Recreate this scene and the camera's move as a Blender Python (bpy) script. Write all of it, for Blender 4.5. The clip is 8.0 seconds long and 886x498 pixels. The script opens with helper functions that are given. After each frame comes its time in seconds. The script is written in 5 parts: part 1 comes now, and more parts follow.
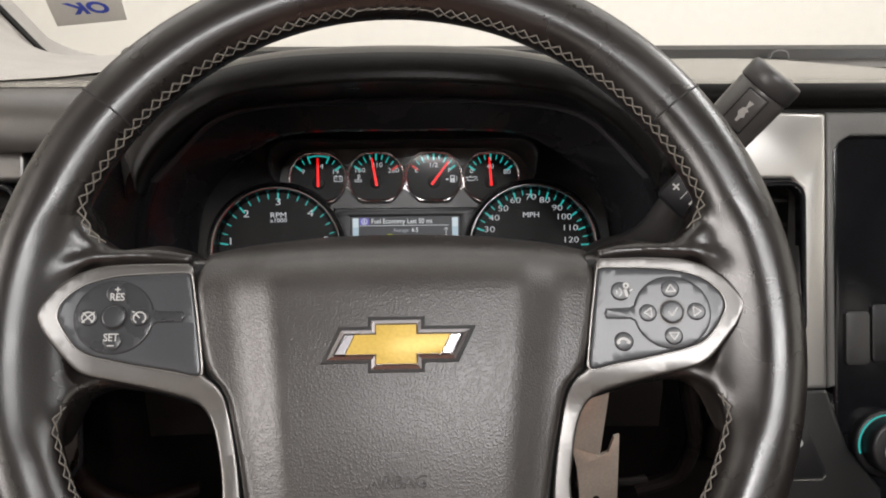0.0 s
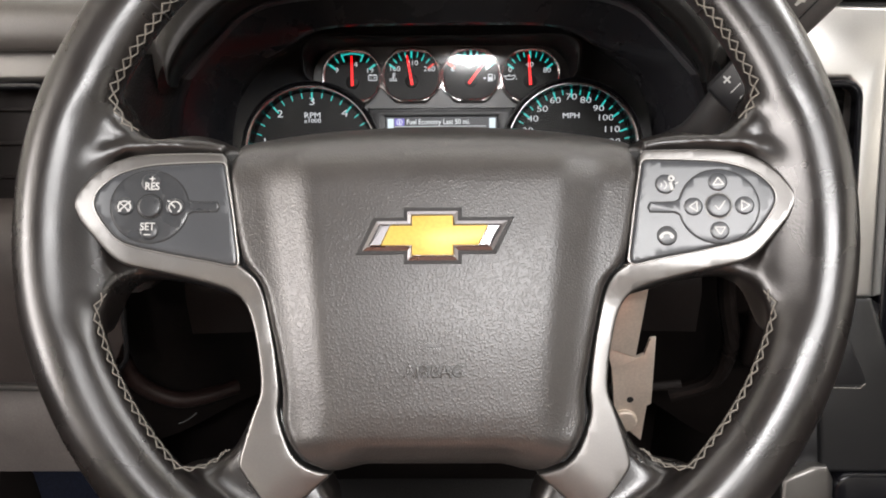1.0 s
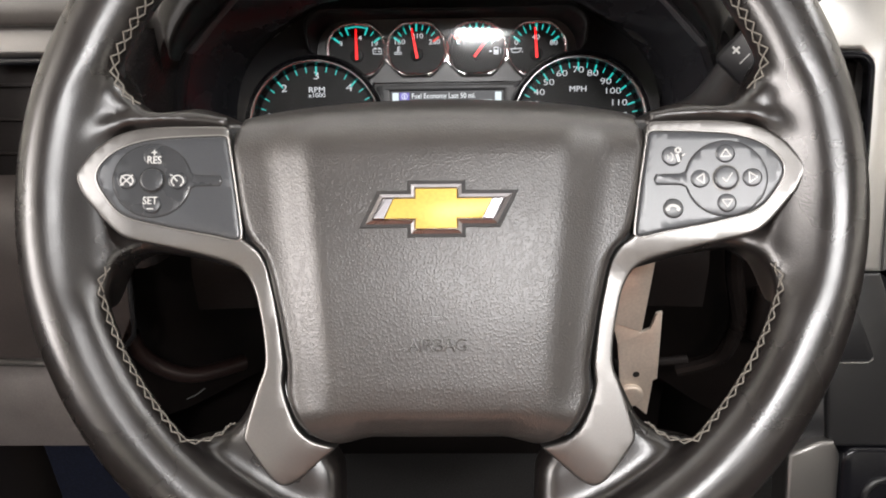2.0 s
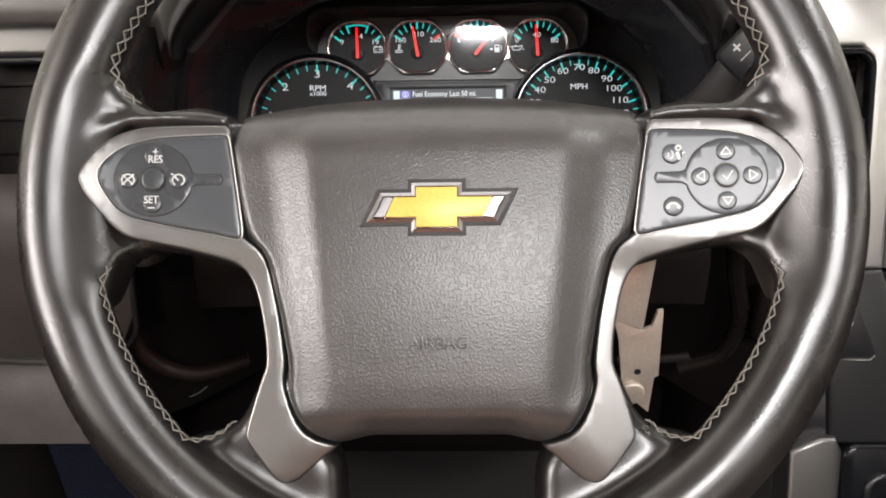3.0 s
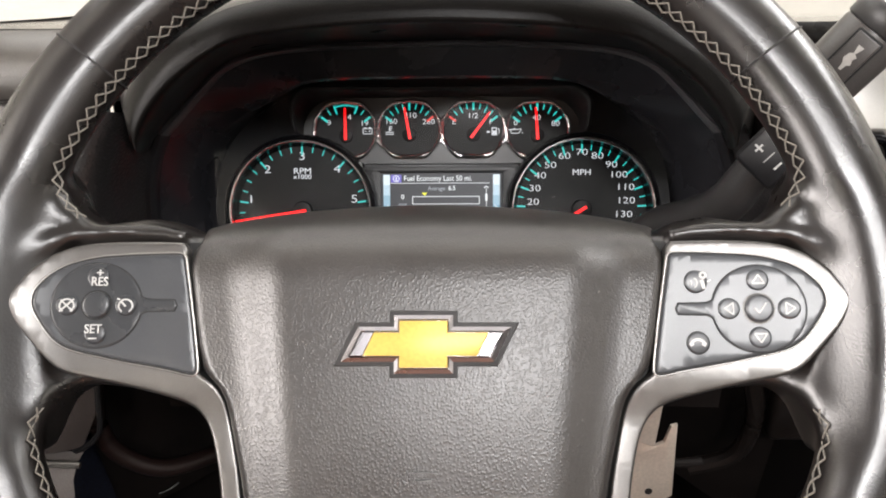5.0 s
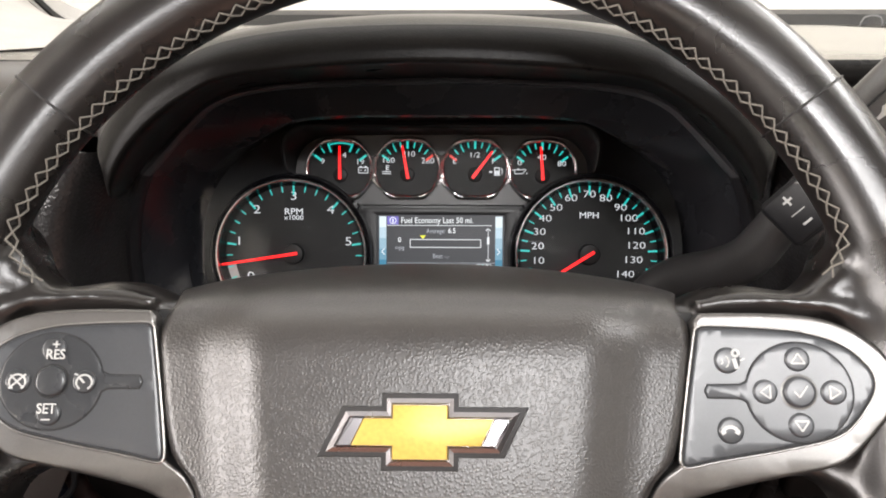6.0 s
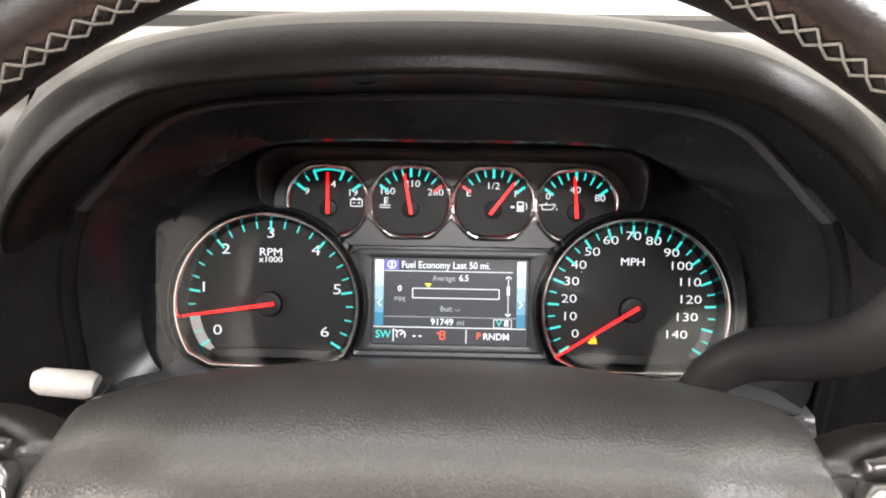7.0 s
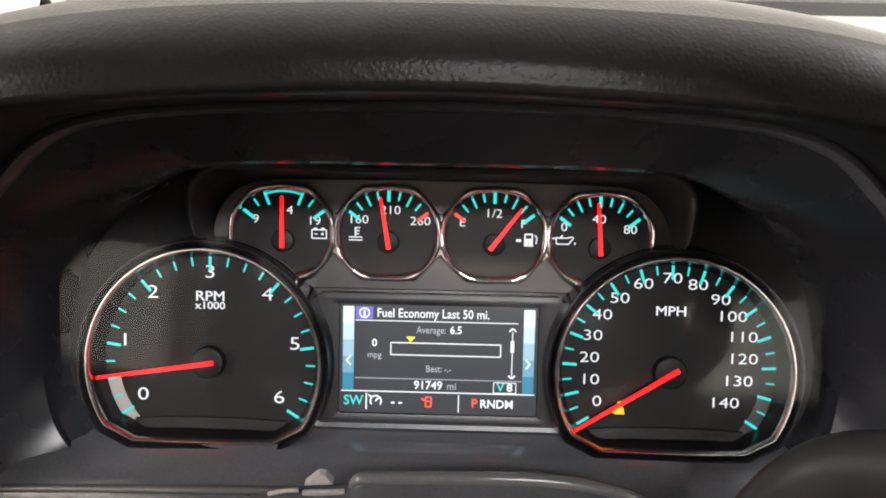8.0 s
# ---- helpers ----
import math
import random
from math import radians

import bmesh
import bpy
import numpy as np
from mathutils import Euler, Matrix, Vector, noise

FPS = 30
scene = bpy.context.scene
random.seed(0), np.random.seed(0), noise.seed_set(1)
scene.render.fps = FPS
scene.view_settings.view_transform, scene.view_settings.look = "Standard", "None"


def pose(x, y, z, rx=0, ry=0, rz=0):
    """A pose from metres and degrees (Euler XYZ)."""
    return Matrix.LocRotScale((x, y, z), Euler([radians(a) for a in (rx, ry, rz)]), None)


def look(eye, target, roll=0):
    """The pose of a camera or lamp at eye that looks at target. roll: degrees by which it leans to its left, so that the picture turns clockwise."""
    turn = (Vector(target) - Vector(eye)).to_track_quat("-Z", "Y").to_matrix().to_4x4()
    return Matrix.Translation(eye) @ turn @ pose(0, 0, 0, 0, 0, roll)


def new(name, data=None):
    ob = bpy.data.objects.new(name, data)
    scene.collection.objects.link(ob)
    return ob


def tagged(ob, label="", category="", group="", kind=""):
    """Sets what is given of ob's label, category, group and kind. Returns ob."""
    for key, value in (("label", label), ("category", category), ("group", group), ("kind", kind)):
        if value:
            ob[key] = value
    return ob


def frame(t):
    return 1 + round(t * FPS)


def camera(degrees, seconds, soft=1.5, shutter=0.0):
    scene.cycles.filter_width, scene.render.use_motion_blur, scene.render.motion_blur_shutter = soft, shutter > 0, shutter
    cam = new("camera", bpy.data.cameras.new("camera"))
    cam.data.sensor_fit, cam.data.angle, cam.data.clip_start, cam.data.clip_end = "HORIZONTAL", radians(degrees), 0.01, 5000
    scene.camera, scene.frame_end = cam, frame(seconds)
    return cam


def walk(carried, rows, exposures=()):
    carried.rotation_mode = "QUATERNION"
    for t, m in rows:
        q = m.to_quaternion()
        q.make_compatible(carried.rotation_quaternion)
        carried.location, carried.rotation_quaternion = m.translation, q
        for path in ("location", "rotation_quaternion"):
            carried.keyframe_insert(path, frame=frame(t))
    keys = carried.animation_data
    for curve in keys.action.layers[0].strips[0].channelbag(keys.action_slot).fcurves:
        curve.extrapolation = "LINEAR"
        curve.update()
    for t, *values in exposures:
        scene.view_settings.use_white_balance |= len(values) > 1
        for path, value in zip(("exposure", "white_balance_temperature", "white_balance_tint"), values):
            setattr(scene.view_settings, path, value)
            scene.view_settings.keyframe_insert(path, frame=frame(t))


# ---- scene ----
cam = camera(61.3, 8.0, soft=1.9)
PATH = [
    (0, (0.01069, -0.00668, 0.86611), (0.0771, 1.8669, 0.1695), -0.01),
    (0.5, (0.00836, -0.00567, 0.85900), (0.0058, 1.8180, 0.0379), -0.44),
    (1, (0.00954, -0.00328, 0.85199), (-0.0187, 1.7821, -0.0488), -0.76),
    (1.5, (0.01085, -0.00198, 0.84905), (-0.0317, 1.7629, -0.0909), -0.98),
    (3, (0.01211, -0.00240, 0.84979), (-0.0437, 1.7516, -0.1096), -1.46),
    (3.5, (0.01363, -0.00042, 0.85014), (-0.0431, 1.7630, -0.0918), -1.47),
    (4, (0.01339, 0.01463, 0.85565), (-0.0392, 1.7940, -0.0561), -1.28),
    (4.5, (0.01423, 0.03927, 0.85815), (-0.0332, 1.8359, -0.0192), -0.98),
    (6, (0.01259, 0.09204, 0.86205), (-0.0269, 1.9297, 0.0738), -0.21),
    (6.5, (0.00638, 0.13629, 0.85652), (-0.0314, 1.9791, 0.0802), 0.20),
    (7, (0.00583, 0.19552, 0.84701), (-0.0411, 2.0398, 0.0747), 0.47),
    (7.5, (0.00234, 0.25814, 0.84289), (-0.0414, 2.0872, 0.0350), 0.70),
    (8, (0.00745, 0.29714, 0.83750), (-0.0283, 2.1203, 0.0159), 0.83),
]
EXPOSURES = [(0.0, -0.42), (0.5, 0.03), (1.0, 0.20), (4.0, 0.28), (6.0, 0.29), (7.0, 0.92), (8.0, 0.66)]
walk(cam, [(t, look(eye, target, roll)) for t, eye, target, roll in PATH], EXPOSURES)

# ---- light: a bright white photo booth round the cab ----
world = bpy.data.worlds.new("booth_air")
scene.world = world
world.use_nodes = True
world.node_tree.nodes["Background"].inputs[0].default_value = (1.0, 0.99, 0.97, 1)
world.node_tree.nodes["Background"].inputs[1].default_value = 0.03


def area_lamp(name, eye, target, size_x, size_y, watts, colour=(1.0, 0.96, 0.89)):
    data = bpy.data.lights.new(name, "AREA")
    data.shape, data.size, data.size_y, data.energy, data.color = "RECTANGLE", size_x, size_y, watts, colour
    ob = new(name, data)
    ob.matrix_world = look(eye, target)
    return tagged(ob, "white light panel out of view, added to light the cab", "lamp", kind="structure")


WARM = (1.0, 0.985, 0.985)
area_lamp("booth_lamp_front", (0.3, 1.8, 2.8), (0.3, 1.8, 0), 5.8, 2.4, 88, WARM)
# unseen wall panel, added for the pinkish sheen on the wheel's left
area_lamp("booth_lamp_left", (-3.5, -1.8, 1.75), (0.0, -1.3, 1.5), 2.2, 2.1, 250, (1.0, 0.935, 0.915))
# right and back panels are unseen fill light
area_lamp("booth_lamp_right", (2.6, -0.4, 2.75), (2.6, -0.4, 0), 0.5, 6.0, 200, WARM)
area_lamp("booth_lamp_back", (0.3, -3.4, 2.75), (0.3, -3.4, 0), 4.0, 0.6, 200, WARM)
area_lamp("dome_light", (0.47, -0.68, 1.505), (0.47, -0.52, 0.6), 0.60, 0.32, 21.0, (1.0, 0.98, 0.975))
area_lamp("map_light", (0.07, -0.88, 1.505), (0.07, -0.78, 0.6), 0.12, 0.08, 11.0, (1.0, 0.98, 0.975))


# ---- materials ----
def material(name, base, rough=0.5, metal=0.0, grain=0.0, grain_size=0.001, bump=0.0, cells=False, wear=0.0,
             coat=0.0, specular=0.5, patch=0.0, stretch=(1.0, 1.0, 1.0)):
    """Principled surface; grain: colour change at fine size, patch: at hand size; bump in metres; wear: change of gloss."""
    m = bpy.data.materials.new(name)
    m.use_nodes = True
    nt = m.node_tree
    b = nt.nodes["Principled BSDF"]
    b.inputs["Base Color"].default_value = (*base, 1)
    b.inputs["Roughness"].default_value = rough
    b.inputs["Metallic"].default_value = metal
    b.inputs["Coat Weight"].default_value = coat
    b.inputs["Coat Roughness"].default_value = 0.08
    b.inputs["Specular IOR Level"].default_value = specular
    co = nt.nodes.new("ShaderNodeTexCoord")
    fine = nt.nodes.new("ShaderNodeTexNoise")
    fine.inputs["Scale"].default_value = 1.0 / max(grain_size, 1e-5)
    fine.inputs["Detail"].default_value = 3
    broad = nt.nodes.new("ShaderNodeTexNoise")
    broad.inputs["Scale"].default_value = 28.0
    broad.inputs["Detail"].default_value = 5
    nt.links.new(co.outputs["Object"], fine.inputs["Vector"])
    nt.links.new(co.outputs["Object"], broad.inputs["Vector"])
    if grain or patch:
        def spread(node, amount):
            r = nt.nodes.new("ShaderNodeMapRange")
            r.inputs["From Min"].default_value, r.inputs["From Max"].default_value = 0.3, 0.7
            r.inputs["To Min"].default_value, r.inputs["To Max"].default_value = 1 - amount, 1 + amount
            nt.links.new(node.outputs["Fac"], r.inputs["Value"])
            return r
        a, c = spread(fine, grain), spread(broad, patch)
        mul = nt.nodes.new("ShaderNodeMath")
        mul.operation = "MULTIPLY"
        nt.links.new(a.outputs[0], mul.inputs[0])
        nt.links.new(c.outputs[0], mul.inputs[1])
        sc = nt.nodes.new("ShaderNodeVectorMath")
        sc.operation = "SCALE"
        sc.inputs[0].default_value = base
        nt.links.new(mul.outputs[0], sc.inputs["Scale"])
        nt.links.new(sc.outputs[0], b.inputs["Base Color"])
    if wear:
        r = nt.nodes.new("ShaderNodeMapRange")
        r.inputs["From Min"].default_value, r.inputs["From Max"].default_value = 0.3, 0.7
        r.inputs["To Min"].default_value, r.inputs["To Max"].default_value = max(0.03, rough - wear), rough + wear
        nt.links.new(broad.outputs["Fac"], r.inputs["Value"])
        nt.links.new(r.outputs[0], b.inputs["Roughness"])
    if bump:
        bn = nt.nodes.new("ShaderNodeBump")
        bn.inputs["Distance"].default_value = bump
        bn.inputs["Strength"].default_value = 1.0
        if cells:
            v = nt.nodes.new("ShaderNodeTexVoronoi")
            v.feature = "F1"
            v.inputs["Scale"].default_value = 1.0 / grain_size
            w = nt.nodes.new("ShaderNodeTexNoise")
            w.inputs["Scale"].default_value = 0.7 / grain_size
            mx = nt.nodes.new("ShaderNodeVectorMath")
            mx.operation = "MULTIPLY_ADD"
            mx.inputs[1].default_value = (grain_size * 0.6,) * 3
            nt.links.new(co.outputs["Object"], w.inputs["Vector"])
            nt.links.new(w.outputs["Color"], mx.inputs[0])
            st = nt.nodes.new("ShaderNodeVectorMath")
            st.operation = "MULTIPLY"
            st.inputs[1].default_value = stretch
            nt.links.new(co.outputs["Object"], st.inputs[0])
            nt.links.new(st.outputs[0], mx.inputs[2])
            nt.links.new(mx.outputs[0], v.inputs["Vector"])
            r = nt.nodes.new("ShaderNodeMapRange")
            r.inputs["From Min"].default_value, r.inputs["From Max"].default_value = 0.66, 0.18
            r.interpolation_type = "SMOOTHSTEP"
            nt.links.new(v.outputs["Distance"], r.inputs["Value"])
            nt.links.new(r.outputs[0], bn.inputs["Height"])
        else:
            nt.links.new(fine.outputs["Fac"], bn.inputs["Height"])
        nt.links.new(bn.outputs["Normal"], b.inputs["Normal"])
    return m


def glowing(name, colour, strength, base=(0.02, 0.02, 0.02)):
    """A backlit print, lamp or display colour."""
    m = material(name, base, 0.4)
    b = m.node_tree.nodes["Principled BSDF"]
    b.inputs["Emission Color"].default_value = (*colour, 1)
    b.inputs["Emission Strength"].default_value = strength
    return m


M_PAD = material("grained_leather", (0.0295, 0.0266, 0.0246), 0.355, specular=0.75, grain=0.12, grain_size=0.00098, bump=0.000056, cells=True, wear=0.03, patch=0.06, stretch=(1.0, 0.9, 1.0))
M_RIM = material("worn_leather", (0.0105, 0.0088, 0.0081), 0.29, specular=0.72, grain=0.12, grain_size=0.0011, bump=0.000014, cells=True, wear=0.05, patch=0.08)
M_SEAM = material("leather_seam", (0.012, 0.011, 0.011), 0.6, grain=0.2, grain_size=0.001)
M_THREAD = material("beige_thread", (0.15, 0.137, 0.118), 0.75, grain=0.3, grain_size=0.0006, bump=0.0001)
M_SILVER = material("satin_silver", (0.168, 0.162, 0.156), 0.34, metal=0.9, grain=0.04, grain_size=0.0007, wear=0.012, bump=0.000006)
M_EDGEBRIGHT = material("satin_edge_glint", (0.30, 0.29, 0.28), 0.34, metal=1.0, grain=0.03, grain_size=0.001)
M_TRIM = material("silver_dash_trim", (0.56, 0.55, 0.53), 0.34, metal=0.85, grain=0.04, grain_size=0.0007, wear=0.04)
M_PANEL = material("slate_plastic", (0.032, 0.035, 0.040), 0.33, specular=0.75, grain=0.08, grain_size=0.0008, wear=0.02, bump=0.000006)
M_BUTTON = material("rubber_button", (0.033, 0.035, 0.038), 0.28, grain=0.06, grain_size=0.0008, wear=0.04)
M_GAP = material("dark_gap", (0.006, 0.006, 0.006), 0.7, grain=0.2, grain_size=0.002)
M_PRINT = material("white_print", (0.44, 0.44, 0.43), 0.5, grain=0.1, grain_size=0.0008)
M_GOLD = material("gold_enamel", (0.52, 0.36, 0.075), 0.40, metal=0.2, grain=0.08, grain_size=0.0015, bump=0.00002)
M_RING = material("dial_ring_chrome", (0.62, 0.61, 0.60), 0.18, metal=1.0, wear=0.05, grain=0.03, grain_size=0.001)
M_CHROME = material("chrome", (0.86, 0.85, 0.84), 0.20, metal=1.0, wear=0.04, grain=0.02, grain_size=0.001)
# dash vinyl on shaded fronts; the hood top below is its paler, lit copy
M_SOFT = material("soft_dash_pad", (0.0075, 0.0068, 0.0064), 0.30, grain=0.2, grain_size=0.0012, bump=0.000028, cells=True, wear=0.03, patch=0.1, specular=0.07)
M_HOODTOP = material("grained_hood_top", (0.0125, 0.0114, 0.0106), 0.31, grain=0.2, grain_size=0.0012, bump=0.000045, cells=True, wear=0.03, patch=0.1, specular=0.38)
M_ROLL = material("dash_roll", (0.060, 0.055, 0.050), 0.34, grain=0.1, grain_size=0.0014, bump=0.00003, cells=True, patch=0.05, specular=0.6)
M_SIDE = material("coarse_grained_plastic", (0.019, 0.0185, 0.019), 0.30, grain=0.2, grain_size=0.0026, bump=0.0002, cells=True, wear=0.02, specular=0.6)
M_BLACK = material("black_plastic", (0.009, 0.009, 0.010), 0.38, grain=0.2, grain_size=0.0012, bump=0.00004, wear=0.06)
M_GLOSS = material("gloss_black", (0.006, 0.006, 0.0075), 0.15, wear=0.02, grain=0.1, grain_size=0.002, specular=0.3)
M_FRAME = material("screen_frame_grey", (0.15, 0.15, 0.145), 0.42, grain=0.08, grain_size=0.0012, patch=0.04)
M_RECESS = material("recess_plastic", (0.019, 0.0195, 0.0225), 0.27, grain=0.06, grain_size=0.0015, specular=0.35, wear=0.03)
M_LEDGE = material("ledge_plastic", (0.082, 0.084, 0.091), 0.13, grain=0.08, grain_size=0.0015, specular=0.8, wear=0.04)
M_BEAD = material("satin_grey_bead", (0.105, 0.105, 0.108), 0.24, grain=0.06, grain_size=0.0015, specular=0.8, wear=0.04)
# the booth's sheen on the dash top is put into this pale base
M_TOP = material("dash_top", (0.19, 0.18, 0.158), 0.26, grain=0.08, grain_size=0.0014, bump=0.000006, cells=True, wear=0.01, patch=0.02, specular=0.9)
M_KNOB = material("dark_knob", (0.062, 0.057, 0.054), 0.36, grain=0.1, grain_size=0.001, bump=0.00002)
M_CAP = material("dark_cap", (0.034, 0.033, 0.033), 0.40, grain=0.1, grain_size=0.001, bump=0.00001)
M_STACK = material("dark_stack_plastic", (0.014, 0.014, 0.0145), 0.38, grain=0.12, grain_size=0.001, bump=0.00002, specular=0.4)
M_LOWER = material("lower_trim", (0.14, 0.124, 0.116), 0.5, grain=0.12, grain_size=0.0014, bump=0.00005, patch=0.1)
M_STALK = material("stalk_grey", (0.11, 0.11, 0.11), 0.5, grain=0.1, grain_size=0.001)
# near-black: shade under the dash and in the vents is put into the colour
M_DEEP = material("shade_dark_plastic", (0.010, 0.008, 0.0075), 0.55, grain=0.2, grain_size=0.002, specular=0.12)
M_KNEE = material("brown_knee_plastic", (0.046, 0.038, 0.035), 0.45, grain=0.15, grain_size=0.0012, bump=0.00005, patch=0.1)
M_BOWL = material("shaded_brown_bowl", (0.007, 0.0052, 0.0047), 0.32, grain=0.2, grain_size=0.002, bump=0.00004, patch=0.15, specular=0.3)
M_REDBROWN = material("red_brown_glow", (0.015, 0.0075, 0.0065), 0.42, grain=0.15, grain_size=0.002, patch=0.1)
M_SEAT = material("saddle_leather", (0.40, 0.20, 0.135), 0.5, grain=0.12, grain_size=0.0015, bump=0.0001, cells=True, patch=0.1)
M_FACE = material("matt_face", (0.013, 0.0132, 0.015), 0.35, grain=0.1, grain_size=0.002, specular=0.4)
M_ROWFACE = material("charcoal_panel", (0.011, 0.011, 0.0115), 0.38, grain=0.12, grain_size=0.0012, wear=0.03, specular=0.8)
M_COWL = material("cowl_plastic", (0.009, 0.0091, 0.0098), 0.5, grain=0.1, grain_size=0.0015, specular=0.25)
M_BADGE = material("dark_chrome", (0.25, 0.24, 0.25), 0.28, metal=1.0, grain=0.03, grain_size=0.001, wear=0.04)
M_EDGE = material("satin_black_edge", (0.065, 0.065, 0.07), 0.28, grain=0.1, grain_size=0.001)
M_BROWN = material("cocoa_plastic", (0.026, 0.021, 0.019), 0.45, grain=0.15, grain_size=0.0012, bump=0.00008, wear=0.05, patch=0.1)
M_GREY = material("grey_trim", (0.42, 0.40, 0.375), 0.5, grain=0.1, grain_size=0.0015, bump=0.0001, patch=0.06)
M_LINER = material("roof_liner", (0.52, 0.515, 0.50), 0.9, grain=0.06, grain_size=0.002, bump=0.0002)
M_DIAL = material("dial_face", (0.0045, 0.0045, 0.0048), 0.45, specular=0.25, grain=0.15, grain_size=0.0009, bump=0.000006)
M_DIALBAND = material("dial_sheen", (0.34, 0.34, 0.33), 0.35, grain=0.1, grain_size=0.001)
M_TEAL = glowing("teal_backlit_print", (0.02, 0.72, 0.66), 0.75)
M_WHITE = glowing("white_backlit_print", (0.92, 0.95, 1.0), 0.72)
M_REDTICK = glowing("red_backlit_print", (1.0, 0.04, 0.02), 0.75)
M_NEEDLE = glowing("red_lit_needle", (1.0, 0.005, 0.006), 1.7, (0.3, 0.004, 0.004))
M_AMBER = glowing("amber_warning_light", (1.0, 0.42, 0.0), 1.1)
M_LCD = glowing("display_glass", (0.045, 0.05, 0.06), 0.45, (0.01, 0.01, 0.012))
M_LCDW = glowing("display_white", (0.93, 0.97, 1.0), 0.85)
M_LCDG = glowing("display_grey", (0.55, 0.6, 0.66), 0.6)
M_LCDT = glowing("display_teal", (0.05, 0.75, 0.72), 0.8)
M_LCDR = glowing("display_red", (1.0, 0.10, 0.03), 0.9)
M_LCDY = glowing("display_yellow", (0.95, 0.95, 0.03), 0.9)
M_LCDV = glowing("display_violet", (0.16, 0.13, 0.62), 0.8)
M_STEEL = material("bare_steel", (0.64, 0.56, 0.48), 0.34, metal=0.4, grain=0.08, grain_size=0.002, wear=0.08, patch=0.12, bump=0.00003)
M_CARPET = material("carpet", (0.03, 0.028, 0.027), 0.95, grain=0.5, grain_size=0.002, bump=0.0012)
M_BLUE = material("blue_mat", (0.004, 0.007, 0.022), 0.85, grain=0.4, grain_size=0.003, bump=0.0008)
M_BOOTH = material("booth_paint", (0.84, 0.82, 0.77), 0.6, grain=0.02, grain_size=0.05, patch=0.02)
M_FLOORB = material("booth_floor", (0.55, 0.54, 0.52), 0.4, grain=0.05, grain_size=0.05, patch=0.05)
M_PAPER = material("sticker_paper", (0.60, 0.58, 0.54), 0.7, grain=0.05, grain_size=0.003)
M_INK = material("blue_ink", (0.03, 0.06, 0.42), 0.6, grain=0.1, grain_size=0.002)


def glass(name, ior, rough):
    """A clear pane: see-through, with a gloss that grows at low angles."""
    m = bpy.data.materials.new(name)
    m.use_nodes = True
    nt = m.node_tree
    nt.nodes.remove(nt.nodes["Principled BSDF"])
    clear, gloss = nt.nodes.new("ShaderNodeBsdfTransparent"), nt.nodes.new("ShaderNodeBsdfGlossy")
    mix, fresnel = nt.nodes.new("ShaderNodeMixShader"), nt.nodes.new("ShaderNodeFresnel")
    gloss.inputs["Roughness"].default_value = rough
    fresnel.inputs["IOR"].default_value = ior
    nt.links.new(fresnel.outputs[0], mix.inputs[0])
    nt.links.new(clear.outputs[0], mix.inputs[1])
    nt.links.new(gloss.outputs[0], mix.inputs[2])
    nt.links.new(mix.outputs[0], nt.nodes["Material Output"].inputs[0])
    return m


M_GLASS = glass("clear_glass", 1.45, 0.02)
M_LENS = glass("coated_lens", 1.34, 0.07)


# ---- building helpers ----
def thing(name, m=None, label="", category="", group="", kind=""):
    """An Empty at the base of a thing; its parts hang under it."""
    ob = new(name)
    ob.empty_display_size = 0.02
    ob.matrix_world = m if m is not None else Matrix()
    return tagged(ob, label, category, group, kind)


def mesh_of(name, bm, mat, angle=35):
    me = bpy.data.meshes.new(name)
    bmesh.ops.recalc_face_normals(bm, faces=bm.faces)
    bm.to_mesh(me)
    bm.free()
    me.materials.append(mat)
    me.polygons.foreach_set("use_smooth", [True] * len(me.polygons))
    me.set_sharp_from_angle(angle=radians(angle))
    return me


def part(name, bm, mat, parent, label="", angle=35):
    ob = new(name, mesh_of(name, bm, mat, angle))
    ob.parent = parent
    if label:
        tagged(ob, label)
    return ob


def single(name, bm, mat, label, category="", kind="", group="", m=None, angle=35):
    ob = new(name, mesh_of(name, bm, mat, angle))
    if m is not None:
        ob.matrix_world = m
    return tagged(ob, label, category, group, kind)


def spline(pts, n=8, closed=False):
    """Points on a smooth curve through pts (any dimension)."""
    p = [np.array(q, float) for q in pts]
    k = len(p)
    out = []
    for i in range(k if closed else k - 1):
        a, b, c, d = ((p[(i - 1) % k], p[i], p[(i + 1) % k], p[(i + 2) % k]) if closed else
                      (p[max(i - 1, 0)], p[i], p[i + 1], p[min(i + 2, k - 1)]))
        for j in range(n):
            s = j / n
            out.append(0.5 * (2 * b + (c - a) * s + (2 * a - 5 * b + 4 * c - d) * s * s + (3 * b - a - 3 * c + d) * s ** 3))
    if not closed:
        out.append(p[-1])
    return out


def soften(pts, times=2):
    """The closed outline with its corners cut round."""
    p = [np.array(q, float) for q in pts]
    for _ in range(times):
        p = [q for a, b in zip(p, p[1:] + p[:1]) for q in (a * 0.75 + b * 0.25, a * 0.25 + b * 0.75)]
    return p


def mirror(pts):
    return [(-x, y) for x, y in reversed(pts)]


